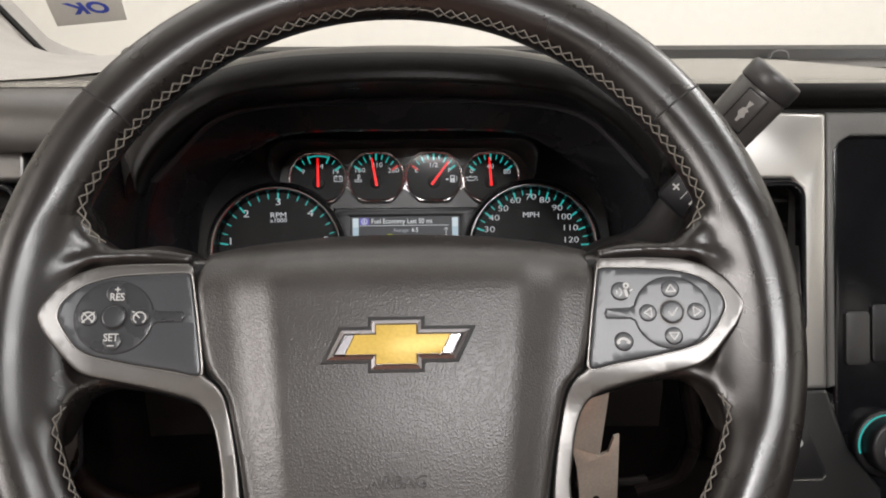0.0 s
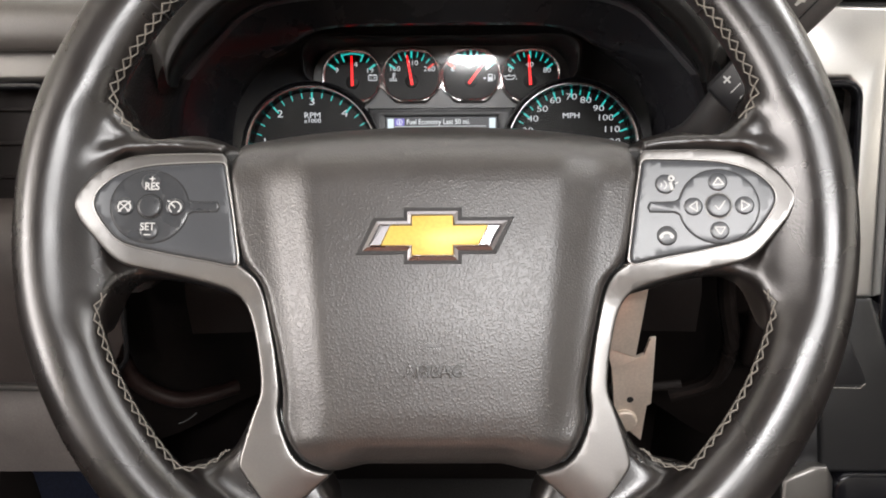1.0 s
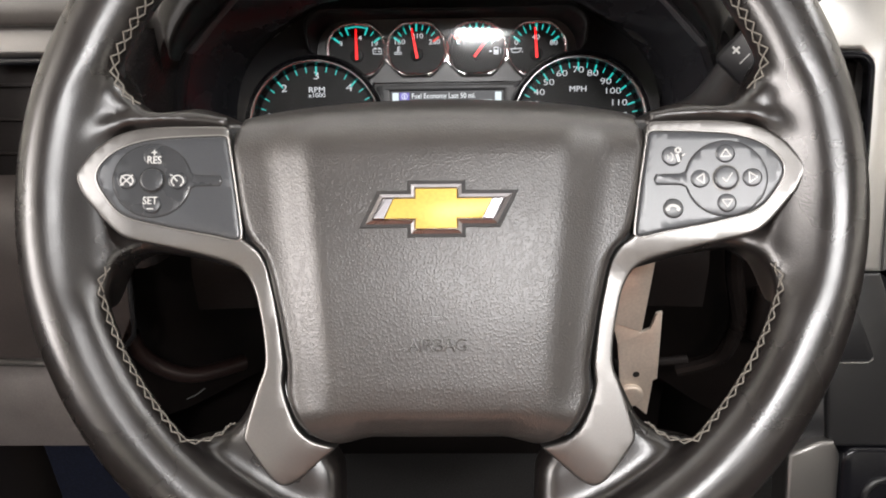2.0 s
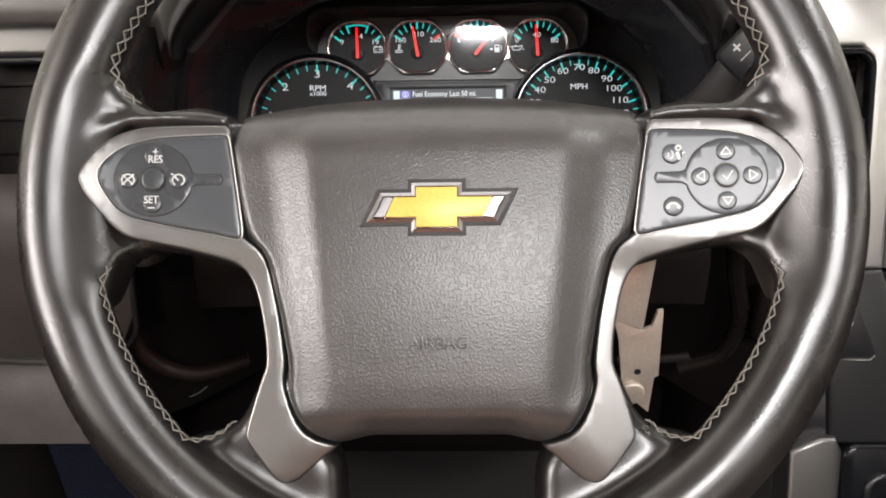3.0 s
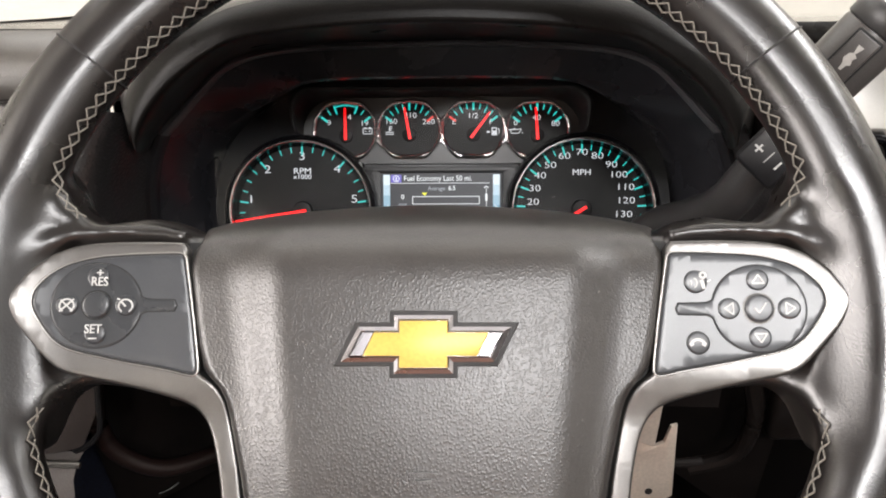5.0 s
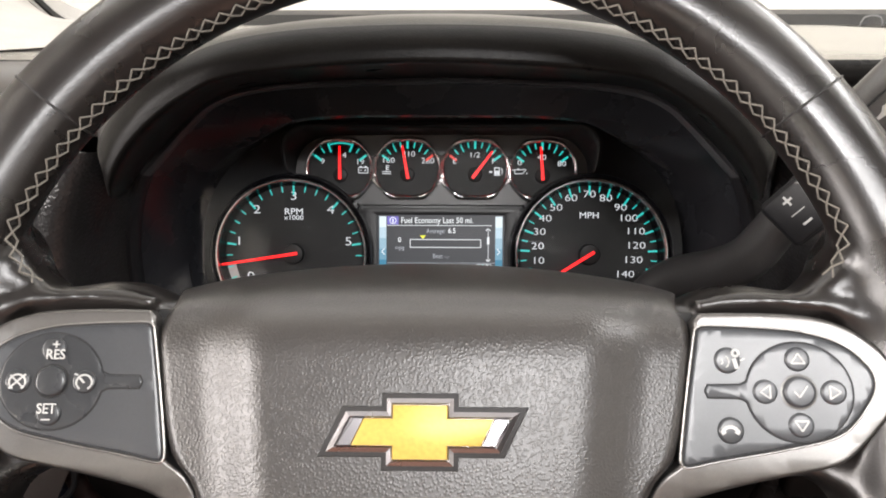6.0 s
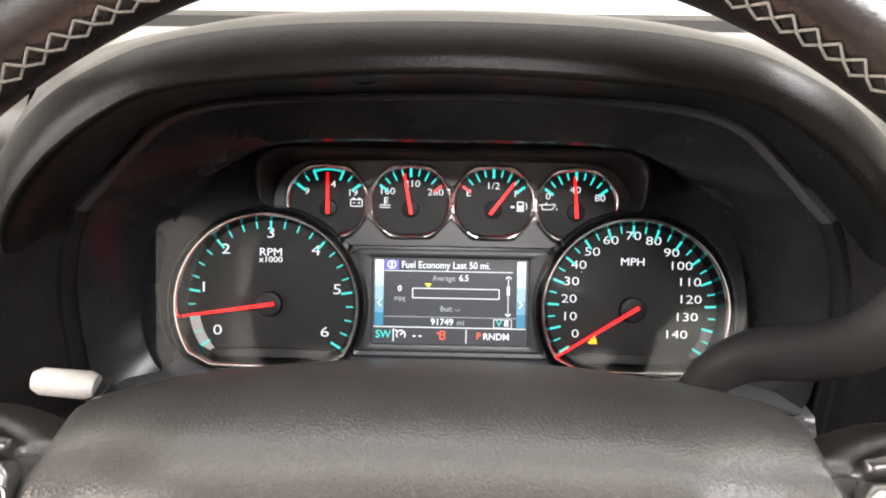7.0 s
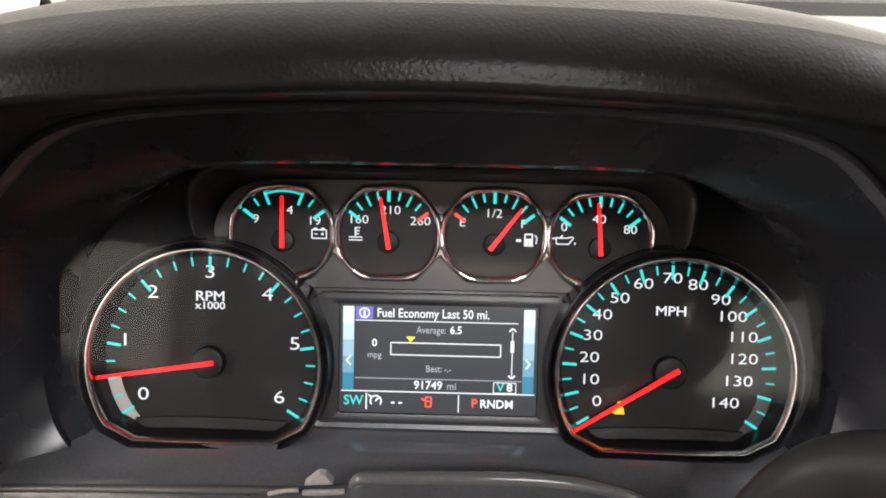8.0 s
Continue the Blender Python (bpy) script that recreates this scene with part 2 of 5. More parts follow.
def offset(pts, d):
    """The closed outline moved inwards by d (counter-clockwise or not)."""
    p = [np.array(q, float) for q in pts]
    n = len(p)
    area = sum(p[i][0] * p[(i + 1) % n][1] - p[(i + 1) % n][0] * p[i][1] for i in range(n))
    s = 1 if area > 0 else -1
    out = []
    for i in range(n):
        e1, e2 = p[i] - p[i - 1], p[(i + 1) % n] - p[i]
        n1 = np.array((-e1[1], e1[0])) / (np.hypot(*e1) + 1e-12)
        n2 = np.array((-e2[1], e2[0])) / (np.hypot(*e2) + 1e-12)
        v = n1 + n2
        v = v / max(0.35, v @ v / 2) / 1.0
        out.append(p[i] + s * d * v)
    return out


def loft(bm, loops, closed=True, caps=(False, False)):
    """Quads between loops of equal length; points in metres."""
    rows = [[bm.verts.new(tuple(q)) for q in lp] for lp in loops]
    n = len(rows[0])
    for r, s in zip(rows, rows[1:]):
        for i in range(n if closed else n - 1):
            j = (i + 1) % n
            bm.faces.new((r[i], r[j], s[j], s[i]))
    if caps[0]:
        bm.faces.new(rows[0])
    if caps[1]:
        bm.faces.new(rows[-1])
    return rows


MM = 0.001


def slab(bm, pts, c0, c1, bevel=1.0, steps=3):
    """A plate of the outline pts (mm) from height c0 to c1 with a rounded upper edge."""
    loops = [[(x * MM, y * MM, c0 * MM) for x, y in pts]]
    for k in range(steps + 1):
        a = k / steps * math.pi / 2
        q = offset(pts, bevel * (1 - math.cos(a)))
        loops.append([(x * MM, y * MM, (c1 - bevel * (1 - math.sin(a))) * MM) for x, y in q])
    loft(bm, loops, True, (True, True))


def band(bm, outer, inner, c0, c1, rise=0.0):
    """A frame between two outlines (mm, same count) with a ridge rise above c1."""
    mid = [(np.array(a) + np.array(b)) / 2 for a, b in zip(outer, inner)]
    q1 = [(np.array(a) * 0.8 + np.array(b) * 0.2) for a, b in zip(outer, inner)]
    q2 = [(np.array(a) * 0.2 + np.array(b) * 0.8) for a, b in zip(outer, inner)]
    lv = lambda p, c: [(x * MM, y * MM, c * MM) for x, y in p]
    loops = [lv(outer, c0), lv(outer, c1), lv(q1, c1 + rise * 0.75), lv(mid, c1 + rise), lv(q2, c1 + rise * 0.75), lv(inner, c1), lv(inner, c0)]
    loft(bm, loops + [loops[0]], True)
    bmesh.ops.remove_doubles(bm, verts=bm.verts, dist=1e-7)


def tube(bm, pts, radii, n=10, caps=True, squash=1.0, up=(0, 0, 1)):
    """A round bar along pts (metres)."""
    pts = [Vector(tuple(p)) for p in pts]
    if not hasattr(radii, "__len__"):
        radii = [radii] * len(pts)
    loops = []
    for i, p in enumerate(pts):
        t = (pts[min(i + 1, len(pts) - 1)] - pts[max(i - 1, 0)]).normalized()
        s = t.cross(Vector(up))
        s = s.normalized() if s.length > 1e-4 else t.orthogonal().normalized()
        u = s.cross(t)
        loops.append([p + radii[i] * (s * math.cos(2 * math.pi * k / n) + squash * u * math.sin(2 * math.pi * k / n)) for k in range(n)])
    loft(bm, loops, True, (caps, caps))


def dice(bm, step=0.005):
    """Cuts the mesh on a grid across x and y, so that it can be bent smoothly."""
    bm.normal_update()
    bmesh.ops.triangulate(bm, faces=[f for f in bm.faces if len(f.verts) > 4])
    for axis in (0, 1):
        lo, hi = min(v.co[axis] for v in bm.verts), max(v.co[axis] for v in bm.verts)
        for k in range(int(lo / step), int(hi / step) + 1):
            at, way = [0, 0, 0], [0, 0, 0]
            at[axis], way[axis] = k * step + 0.0003, 1
            bmesh.ops.bisect_plane(bm, geom=bm.verts[:] + bm.edges[:] + bm.faces[:], plane_co=at, plane_no=way, dist=1e-7)


def disc(bm, x, y, r, c0, c1, bevel=0.5, n=32, steps=3):
    slab(bm, [(x + r * math.cos(2 * math.pi * k / n), y + r * math.sin(2 * math.pi * k / n)) for k in range(n)], c0, c1, bevel, steps)


def box(bm, lo, hi, bevel=0.0):
    v = [bm.verts.new((x, y, z)) for x in (lo[0], hi[0]) for y in (lo[1], hi[1]) for z in (lo[2], hi[2])]
    f = [bm.faces.new([v[i] for i in q]) for q in ((0, 1, 3, 2), (4, 6, 7, 5), (0, 4, 5, 1), (2, 3, 7, 6), (0, 2, 6, 4), (1, 5, 7, 3))]
    if bevel:
        edges = list({e for q in f for e in q.edges})
        bmesh.ops.bevel(bm, geom=edges, offset=bevel, segments=3, affect="EDGES", profile=0.5)


def bar(bm, x0, y0, x1, y1, w, c0, c1, w1=None):
    """A straight printed stroke from one place to another (mm)."""
    d = np.array((x1 - x0, y1 - y0), float)
    nrm = np.array((-d[1], d[0])) / np.hypot(*d) / 2
    w1 = w if w1 is None else w1
    p = [np.array((x0, y0)) + nrm * w, np.array((x0, y0)) - nrm * w, np.array((x1, y1)) - nrm * w1, np.array((x1, y1)) + nrm * w1]
    loft(bm, [[(x * MM, y * MM, c * MM) for x, y in p] for c in (c0, c1)], True, (True, True))


def arc(bm, x, y, r, a0, a1, w, c0, c1, n=14):
    pts = [(x + r * math.cos(radians(a0 + (a1 - a0) * k / n)), y + r * math.sin(radians(a0 + (a1 - a0) * k / n))) for k in range(n + 1)]
    for p, q in zip(pts, pts[1:]):
        bar(bm, *p, *q, w, c0, c1)


def words(name, text, x, y, size, c, mat, parent, bold=0.0, wide=1.0, align="CENTER", depth=0.15, turn=0.0, slant=0.0, label="", bevel=0.0):
    """Raised or printed lettering, its middle at x, y (mm)."""
    cu = bpy.data.curves.new(name, "FONT")
    cu.body, cu.size, cu.align_x, cu.align_y = text, size * MM, align, "CENTER"
    cu.extrude, cu.offset, cu.shear, cu.resolution_u = depth * MM, bold * MM, slant, 3
    cu.bevel_depth = bevel * MM
    tmp = bpy.data.objects.new(name, cu)
    me = bpy.data.meshes.new_from_object(tmp)
    bpy.data.objects.remove(tmp)
    bpy.data.curves.remove(cu)
    me.name = name
    me.transform(Matrix.Translation((x * MM, y * MM, c * MM)) @ Matrix.Rotation(radians(turn), 4, "Z") @ Matrix.Diagonal((wide, 1, 1, 1)))
    me.materials.clear()
    me.materials.append(mat)
    ob = new(name, me)
    ob.parent = parent
    if label:
        tagged(ob, label)
    return ob


def plane_frame(origin, tilt):
    """A frame on a leaning face: x right, y up the face, z out of it towards the driver."""
    a = radians(tilt)
    return Matrix(((1, 0, 0, origin[0]), (0, math.sin(a), -math.cos(a), origin[1]), (0, math.cos(a), math.sin(a), origin[2]), (0, 0, 0, 1)))


WHEEL = plane_frame((0.0, 0.310, 0.719), 33) @ Matrix.Diagonal((1.01, 1.01, 1.01, 1))
CLUSTER = plane_frame((0.0, 0.612, 0.6815), 20)
STACK = plane_frame((0.0, 0.620, 0.680), 20)


# ---- the booth round the truck ----
def room_wall(name, lo, hi, mat, label):
    bm = bmesh.new()
    box(bm, lo, hi)
    return single(name, bm, mat, label, "wall", "structure")


BX0, BX1, BY0, BY1, BZ0, BZ1 = -3.6, 4.4, -4.6, 5.2, -0.65, 2.9
room_wall("wall_north", (BX0, BY1, BZ0), (BX1, BY1 + 0.1, BZ1), M_BOOTH, "plain cream-white booth wall ahead of the truck")
room_wall("wall_south", (BX0, BY0 - 0.1, BZ0), (BX1, BY0, BZ1), M_BOOTH, "plain cream-white booth wall behind the truck")
room_wall("wall_west", (BX0 - 0.1, BY0 - 0.1, BZ0), (BX0, BY1 + 0.1, BZ1), M_BOOTH, "plain cream-white booth side wall")
room_wall("wall_east", (BX1, BY0 - 0.1, BZ0), (BX1 + 0.1, BY1 + 0.1, BZ1), M_BOOTH, "plain cream-white booth side wall")
room_wall("ceiling", (BX0 - 0.1, BY0 - 0.1, BZ1), (BX1 + 0.1, BY1 + 0.1, BZ1 + 0.1), M_BOOTH, "plain cream-white booth ceiling")
room_wall("ground", (BX0 - 0.1, BY0 - 0.1, BZ0 - 0.1), (BX1 + 0.1, BY1 + 0.1, BZ0), M_FLOORB, "pale grey smooth booth floor")

# ---- the cab shell ----
CX0, CX1, CYB = -0.54, 1.28, -1.75
cab = thing("truck_cab", pose(0.37, 0.2, -0.1), "pickup truck cab shell with grey pillar trim and dark lining", "truck cab", kind="structure")


def cab_box(name, lo, hi, mat, label="", bevel=0.006):
    bm = bmesh.new()
    o = Vector((0.37, 0.2, -0.1))
    box(bm, Vector(lo) - o, Vector(hi) - o, bevel)
    return part(name, bm, mat, cab, label)


cab_box("floor_pan", (CX0 - 0.06, CYB - 0.06, -0.10), (CX1 + 0.06, 1.30, 0.0), M_CARPET, "dark carpeted cab floor")
cab_box("firewall", (CX0, 1.22, 0.0), (CX1, 1.29, 0.70), M_BLACK)
cab_box("roof", (CX0 - 0.06, CYB - 0.06, 1.54), (CX1 + 0.06, 0.14, 1.60), M_LINER, "pale grey lined cab roof")
cab_box("rear_panel", (CX0, CYB - 0.06, 0.0), (CX1, CYB, 0.86), M_BROWN)
# unseen header, set low and brown to darken what the dials reflect
cab_box("rear_header", (CX0, CYB - 0.06, 1.20), (CX1, CYB, 1.54), M_BROWN)
for x0, x1 in ((CX0 - 0.06, CX0), (CX1, CX1 + 0.06)):
    cab_box("door_panel", (x0, CYB, 0.0), (x1, 1.22, 0.74), M_BROWN)
    # unseen headers and right pillars, sized and coloured to darken the wheel's reflections
    low = 1.19 if x0 < 0 else 1.22
    cab_box("door_header", (x0, CYB, low), (x1, 0.18, 1.54), M_BROWN)
    cab_box("middle_pillar", (x0, -0.76 if x0 < 0 else -1.05, 0.74), (x1, -0.62, low), M_GREY if x0 < 0 else M_BROWN)
    cab_box("rear_pillar", (x0, CYB, 0.74), (x1, CYB + 0.22, low), M_GREY if x0 < 0 else M_BROWN)

# unseen driver's seat behind the camera, added to give the wheel a warm sheen
seat = thing("driver_chair", pose(0.0, -0.16, 0.0), "unseen saddle-brown driver's seat, added for a warm sheen on the wheel", "seat")


def cushion(bm, half, prof, n=13):
    """A padded block: half width, and a closed outline (y, z) of its middle."""
    loops = []
    for u in np.linspace(-1, 1, n):
        k = 1 - 0.10 * abs(u) ** 4
        cy, cz = sum(p[0] for p in prof) / len(prof), sum(p[1] for p in prof) / len(prof)
        loops.append([(half * u, cy + (y - cy) * k, cz + (z - cz) * k + 0.02 * u * u) for y, z in prof])
    loft(bm, loops, True, (True, True))


bm = bmesh.new()
cushion(bm, 0.25, soften([(-0.26, 0.28), (-0.26, 0.40), (-0.10, 0.40), (0.22, 0.43), (0.27, 0.40), (0.25, 0.28)]))
part("cushion", bm, M_SEAT, seat, "saddle-brown leather cushion")
bm = bmesh.new()
cushion(bm, 0.25, soften([(-0.36, 0.36), (-0.24, 0.38), (-0.33, 0.70), (-0.44, 1.02), (-0.54, 1.02), (-0.48, 0.60)]))
part("backrest", bm, M_SEAT, seat, "saddle-brown leather backrest")
bm = bmesh.new()
box(bm, (-0.22, -0.24, 0.0), (0.22, 0.20, 0.285), 0.02)
part("base", bm, M_BLACK, seat)

for at, half_x, half_y in (((0.47, -0.68, 1.525), 315, 175), ((0.07, -0.88, 1.525), 75, 55)):
    dome_lamp = thing("dome_lamp", pose(*at), "white dome lamp in the cab roof", "lamp")
    bm = bmesh.new()
    slab(bm, [(-half_x, -half_y), (half_x, -half_y), (half_x, half_y), (-half_x, half_y)], -4, 14, 4, 2)
    part("housing", bm, M_GREY, dome_lamp)

# windshield: a leaning plane, x right, y up the glass, z towards the driver
SLOPE = radians(34)
SHIELD = Matrix(((1, 0, 0, 0), (0, -math.cos(SLOPE), -math.sin(SLOPE), 1.07), (0, math.sin(SLOPE), -math.cos(SLOPE), 0.77), (0, 0, 0, 1)))
shield = thing("windshield", SHIELD, "clear sloping windshield in a black seal", "windshield", kind="structure")


def shield_outline(grow=0.0):
    """The rounded outline of the glass (mm on the leaning plane)."""
    x0, x1, y0, y1, r, q = -508 - grow, 1250 + grow, -84 - grow, 860, 80, 70
    pts = [(x0 + r - r * math.cos(radians(a)), y0 + q - q * math.sin(radians(a))) for a in range(0, 91, 10)]
    pts += [(x1 - r + r * math.sin(radians(a)), y0 + q - q * math.cos(radians(a))) for a in range(0, 91, 10)]
    return pts + [(x1, y1), (x0, y1)]


bm = bmesh.new()
bm.faces.new([bm.verts.new((x * MM, y * MM, -0.004)) for x, y in shield_outline(2)])
glass = part("glass", bm, M_GLASS, shield)
if glass.data.polygons[0].normal.z < 0:
    glass.data.flip_normals()
glass.visible_shadow = False
bm = bmesh.new()
band(bm, shield_outline(4), shield_outline(0), -6, 1, 1)
part("seal", bm, M_GAP, shield, "thin black rubber seal")
bm = bmesh.new()
band(bm, [(x * (1.0 if -500 < x < 1240 else 1.12), y) for x, y in shield_outline(150)], shield_outline(3.5), -30, 6, 14)
part("pillar_trim", bm, M_GREY, shield, "light grey pillar trim")
# paper sticker on the glass with two blue letters, read from outside
sticker = thing("windshield_sticker", SHIELD @ pose(-0.402, 0.078, 0.002), "pale paper sticker with blue letters stuck on the windshield", "sticker")
bm = bmesh.new()
slab(bm, [(-53, -24), (42, -8), (58, 62), (-34, 62)], -1.2, 0.0, 0.2, 1)
part("paper", bm, M_PAPER, sticker)
words("letters", "OK", 6, 22, 34, 0.3, M_INK, sticker, bold=1.2, turn=186, depth=0.2)
sticker.children[1].matrix_basis = Matrix.Identity(4)
# defroster slot and cowl strip along the foot of the glass
bm = bmesh.new()
loft(bm, [[(x, 1.135 + dy, 0.742 + dz) for x in np.linspace(-0.42, 1.2, 12)] for dy, dz in ((0, 0), (0.0, 0.014), (0.022, 0.018), (0.03, 0.0))], False)
single("defroster_strip", bm, M_BLACK, "black defroster strip along the windshield foot", "trim", "structure")

# thin pale cable looping up beside the strip
loop = thing("cable_loop", pose(0.552, 1.118, 0.742), "thin pale cable loop standing on the dash top", "cable")
bm = bmesh.new()
tube(bm, spline([(-0.0155, 0, -0.002), (-0.013, 0, 0.006), (-0.0095, 0, 0.0117), (0.0004, 0, 0.0141), (0.010, 0, 0.0116), (0.0135, 0, 0.006), (0.0155, 0, -0.002)], 5), 0.0011, 8)
part("cable", bm, M_STALK, loop)


# ---- dashboard ----
def arch(half, y, n=6):
    """A left-to-right curve through mirrored half-points (x, z) at depth y."""
    pts = [(-x, z) for x, z in reversed(half[1:])] + list(half)
    return [(x, y, z) for x, z in spline(pts, n)]


HOOD = [
    (0.86, [(0, .768), (.08, .767), (.16, .765), (.22, .760), (.26, .753), (.29, .742), (.31, .722), (.315, .70)]),
    (0.72, [(0, .795), (.07, .793), (.14, .787), (.20, .778), (.24, .765), (.27, .745), (.285, .715), (.29, .68)]),
    (0.60, [(0, .811), (.06, .809), (.12, .803), (.167, .796), (.211, .781), (.230, .757), (.235, .72), (.233, .66)]),
    (0.52, [(0, .818), (.047, .817), (.094, .812), (.132, .805), (.168, .793), (.190, .773), (.200, .752), (.199, .720)]),
    (0.478, [(0, .8225), (.06, .8205), (.098, .815), (.122, .808), (.146, .796), (.167, .778), (.178, .761), (.178, .742)]),
    (0.458, [(0, .8205), (.06, .8185), (.098, .813), (.121, .805), (.143, .793), (.161, .776), (.171, .760), (.169, .746)]),
    (0.448, [(0, .8155), (.06, .8130), (.097, .808), (.118, .800), (.138, .788), (.155, .772), (.165, .757), (.165, .744)]),
    (0.444, [(0, .809), (.061, .8065), (.097, .8015), (.117, .793), (.136, .781), (.152, .766), (.162, .751), (.163, .740)]),
    (0.446, [(0, .8045), (.062, .802), (.098, .797), (.118, .788), (.136, .775), (.151, .760), (.160, .746), (.162, .737)]),
    (0.470, [(0, .799), (.063, .7965), (.100, .791), (.121, .7825), (.139, .770), (.153, .755), (.163, .742), (.167, .731)]),
    (0.510, [(0, .789), (.068, .7865), (.108, .7815), (.130, .7725), (.148, .759), (.163, .744), (.173, .733), (.180, .725)]),
    (0.5515, [(0, .7785), (.075, .7765), (.118, .7725), (.143, .764), (.162, .748), (.177, .734), (.187, .725), (.194, .718)]),
]
dash = thing("dashboard", pose(0.37, 0.7, 0.6), "dark brown padded dashboard with satin silver trim", "dashboard", kind="structure")
DO = Vector((0.37, 0.7, 0.6))


def dash_part(name, bm, mat, label="", parent=None, angle=35):
    bmesh.ops.translate(bm, verts=bm.verts, vec=-DO)
    return part(name, bm, mat, parent or dash, label, angle)


bm = bmesh.new()
sections = spline([np.array([y] + [c for point in h for c in point]) for y, h in HOOD], 4)
rows = [arch([(q[1 + 2 * k], q[2 + 2 * k]) for k in range(8)], q[0]) for q in sections]
loft(bm, rows[:21], False)
dash_part("hood_top", bm, M_HOODTOP, "soft grained top of the hood over the gauges", angle=180)
# same vinyl as the top, coloured darker for the shade on the front
bm = bmesh.new()
loft(bm, rows[20:], False)
dash_part("hood", bm, M_SOFT, "soft hood front over the gauges, shade put into its black", angle=180)

# dash top from the gauges' hood to the glass, and its front roll
bm = bmesh.new()
prof = [(1.16, .735), (1.05, .752), (0.90, .766), (0.80, .771), (0.70, .774), (0.665, .775), (0.651, .7735)]
roll = [(0.651, .7735), (0.643, .769), (0.640, .762), (0.644, .755), (0.66, .749)]
xs = [-0.53, -0.45, -0.36, -0.30, -0.26, 0.26, 0.30, 0.36, 0.45, 0.7, 1.0, 1.27]
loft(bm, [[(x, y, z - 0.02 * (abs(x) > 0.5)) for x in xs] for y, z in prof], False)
dash_part("top_pad", bm, M_TOP, "padded dash top, its sheen put into a pale colour", angle=60)
# same pad on its shaded front: the shade is put into a darker colour
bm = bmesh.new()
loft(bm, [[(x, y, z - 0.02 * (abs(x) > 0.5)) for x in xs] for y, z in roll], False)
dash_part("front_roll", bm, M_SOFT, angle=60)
# dark slot under the top pad
bm = bmesh.new()
box(bm, (0.262, 0.655, 0.735), (1.27, 0.70, 0.752), 0.002)
dash_part("slot", bm, M_GAP)
# rounded roll of the dash end beside the hood, mid-toned between lit and shaded pad
bm = bmesh.new()
end = [(0.72, .7745), (0.665, .7742), (0.640, .7705), (0.625, .7635), (0.616, .754), (0.612, .742), (0.612, .731), (0.618, .724), (0.64, .722)]
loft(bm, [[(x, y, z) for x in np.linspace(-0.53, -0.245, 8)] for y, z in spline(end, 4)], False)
dash_part("end_roll", bm, M_ROLL, "rounded end of the dash, toned between lit top and shaded front", angle=80)
# pale base of the windshield pillar sweeping down to the dash end
bm = bmesh.new()
glass_edge = [(-0.60, 0.93, 0.90), (-0.535, 0.985, 0.842), (-0.512, 1.0, 0.812), (-0.494, 1.01, 0.782), (-0.468, 1.02, 0.760), (-0.43, 1.03, 0.752), (-0.38, 1.03, 0.750)]
dash_edge = [(-0.62, 0.64, 0.81), (-0.45, 0.655, 0.785), (-0.38, 0.665, 0.7775), (-0.34, 0.68, 0.7765), (-0.31, 0.70, 0.7765), (-0.285, 0.74, 0.776), (-0.27, 0.80, 0.774)]
a, b = spline(glass_edge, 5), spline(dash_edge, 5)
loft(bm, [[tuple(p * (1 - k) + q * k + np.array((0, 0, 0.012 * math.sin(math.pi * k)))) for p, q in zip(a, b)] for k in np.linspace(0, 1, 9)], False)
dash_part("pillar_base", bm, M_GREY, "pale grey base of the windshield pillar", angle=80)

# satin lip along the hood's lower edge and down both sides of the gauges
LIP_OUT = [(0, .7785), (.075, .7765), (.118, .7725), (.143, .764), (.162, .748), (.177, .734), (.194, .718), (.204, .695), (.211, .665), (.213, .62), (.213, .56)]
LIP_IN = [(0, .7745), (.074, .7725), (.116, .768), (.140, .759), (.158, .744), (.172, .730), (.187, .715), (.197, .693), (.2035, .664), (.206, .62), (.206, .56)]
mid = [((a + c) / 2, (b + d) / 2) for (a, b), (c, d) in zip(LIP_OUT, LIP_IN)]


def lip_rows(first, last):
    """Rows of half the lip between two of its points."""
    cut = slice(first, last)
    return [[(x, y, z) for x, z in spline(half[cut], 6)] for half, y in ((LIP_OUT, 0.556), (LIP_OUT, 0.551), (mid, 0.5492), (LIP_IN, 0.552), (LIP_IN, 0.560))]


bm = bmesh.new()
loft(bm, [[(-x, y, z) for x, y, z in reversed(row[1:])] + row for row in lip_rows(0, 7)], False)
dash_part("lip_edge", bm, M_EDGE, "satin dark lip round the gauges", angle=60)
# same satin lip, its weaker sheen down the sides put into a darker colour
for side in (-1, 1):
    bm = bmesh.new()
    loft(bm, [[(side * x, y, z) for x, y, z in row] for row in lip_rows(6, 11)], False)
    dash_part("lip_side", bm, M_FACE, angle=60)


def arch3(half, n=6):
    """As arch, with a depth for each half-point (x, y, z)."""
    pts = [(-x, y, z) for x, y, z in reversed(half[1:])] + list(half)
    return [tuple(p) for p in spline(pts, n)]


# recess: a short face under the lip, a shelf over the small dials, sides falling back to the gauges
R_IN = [(x, 0.558, z) for x, z in LIP_IN[:-2]] + [(.205, .558, .632), (.202, .556, .606), (.190, .556, .594), (.15, .556, .592)]
R_BROW = [(0, .560, .7535), (.070, .5615, .7525), (.100, .571, .746), (.119, .583, .735), (.136, .590, .726), (.152, .595, .715), (.168, .599, .700), (.178, .600, .683), (.1835, .594, .662), (.184, .586, .636), (.178, .577, .615), (.165, .571, .6045), (.14, .568, .602)]
R_EDGE = [(x * 0.995, y + 0.004, z - 0.0025) for x, y, z in R_BROW]
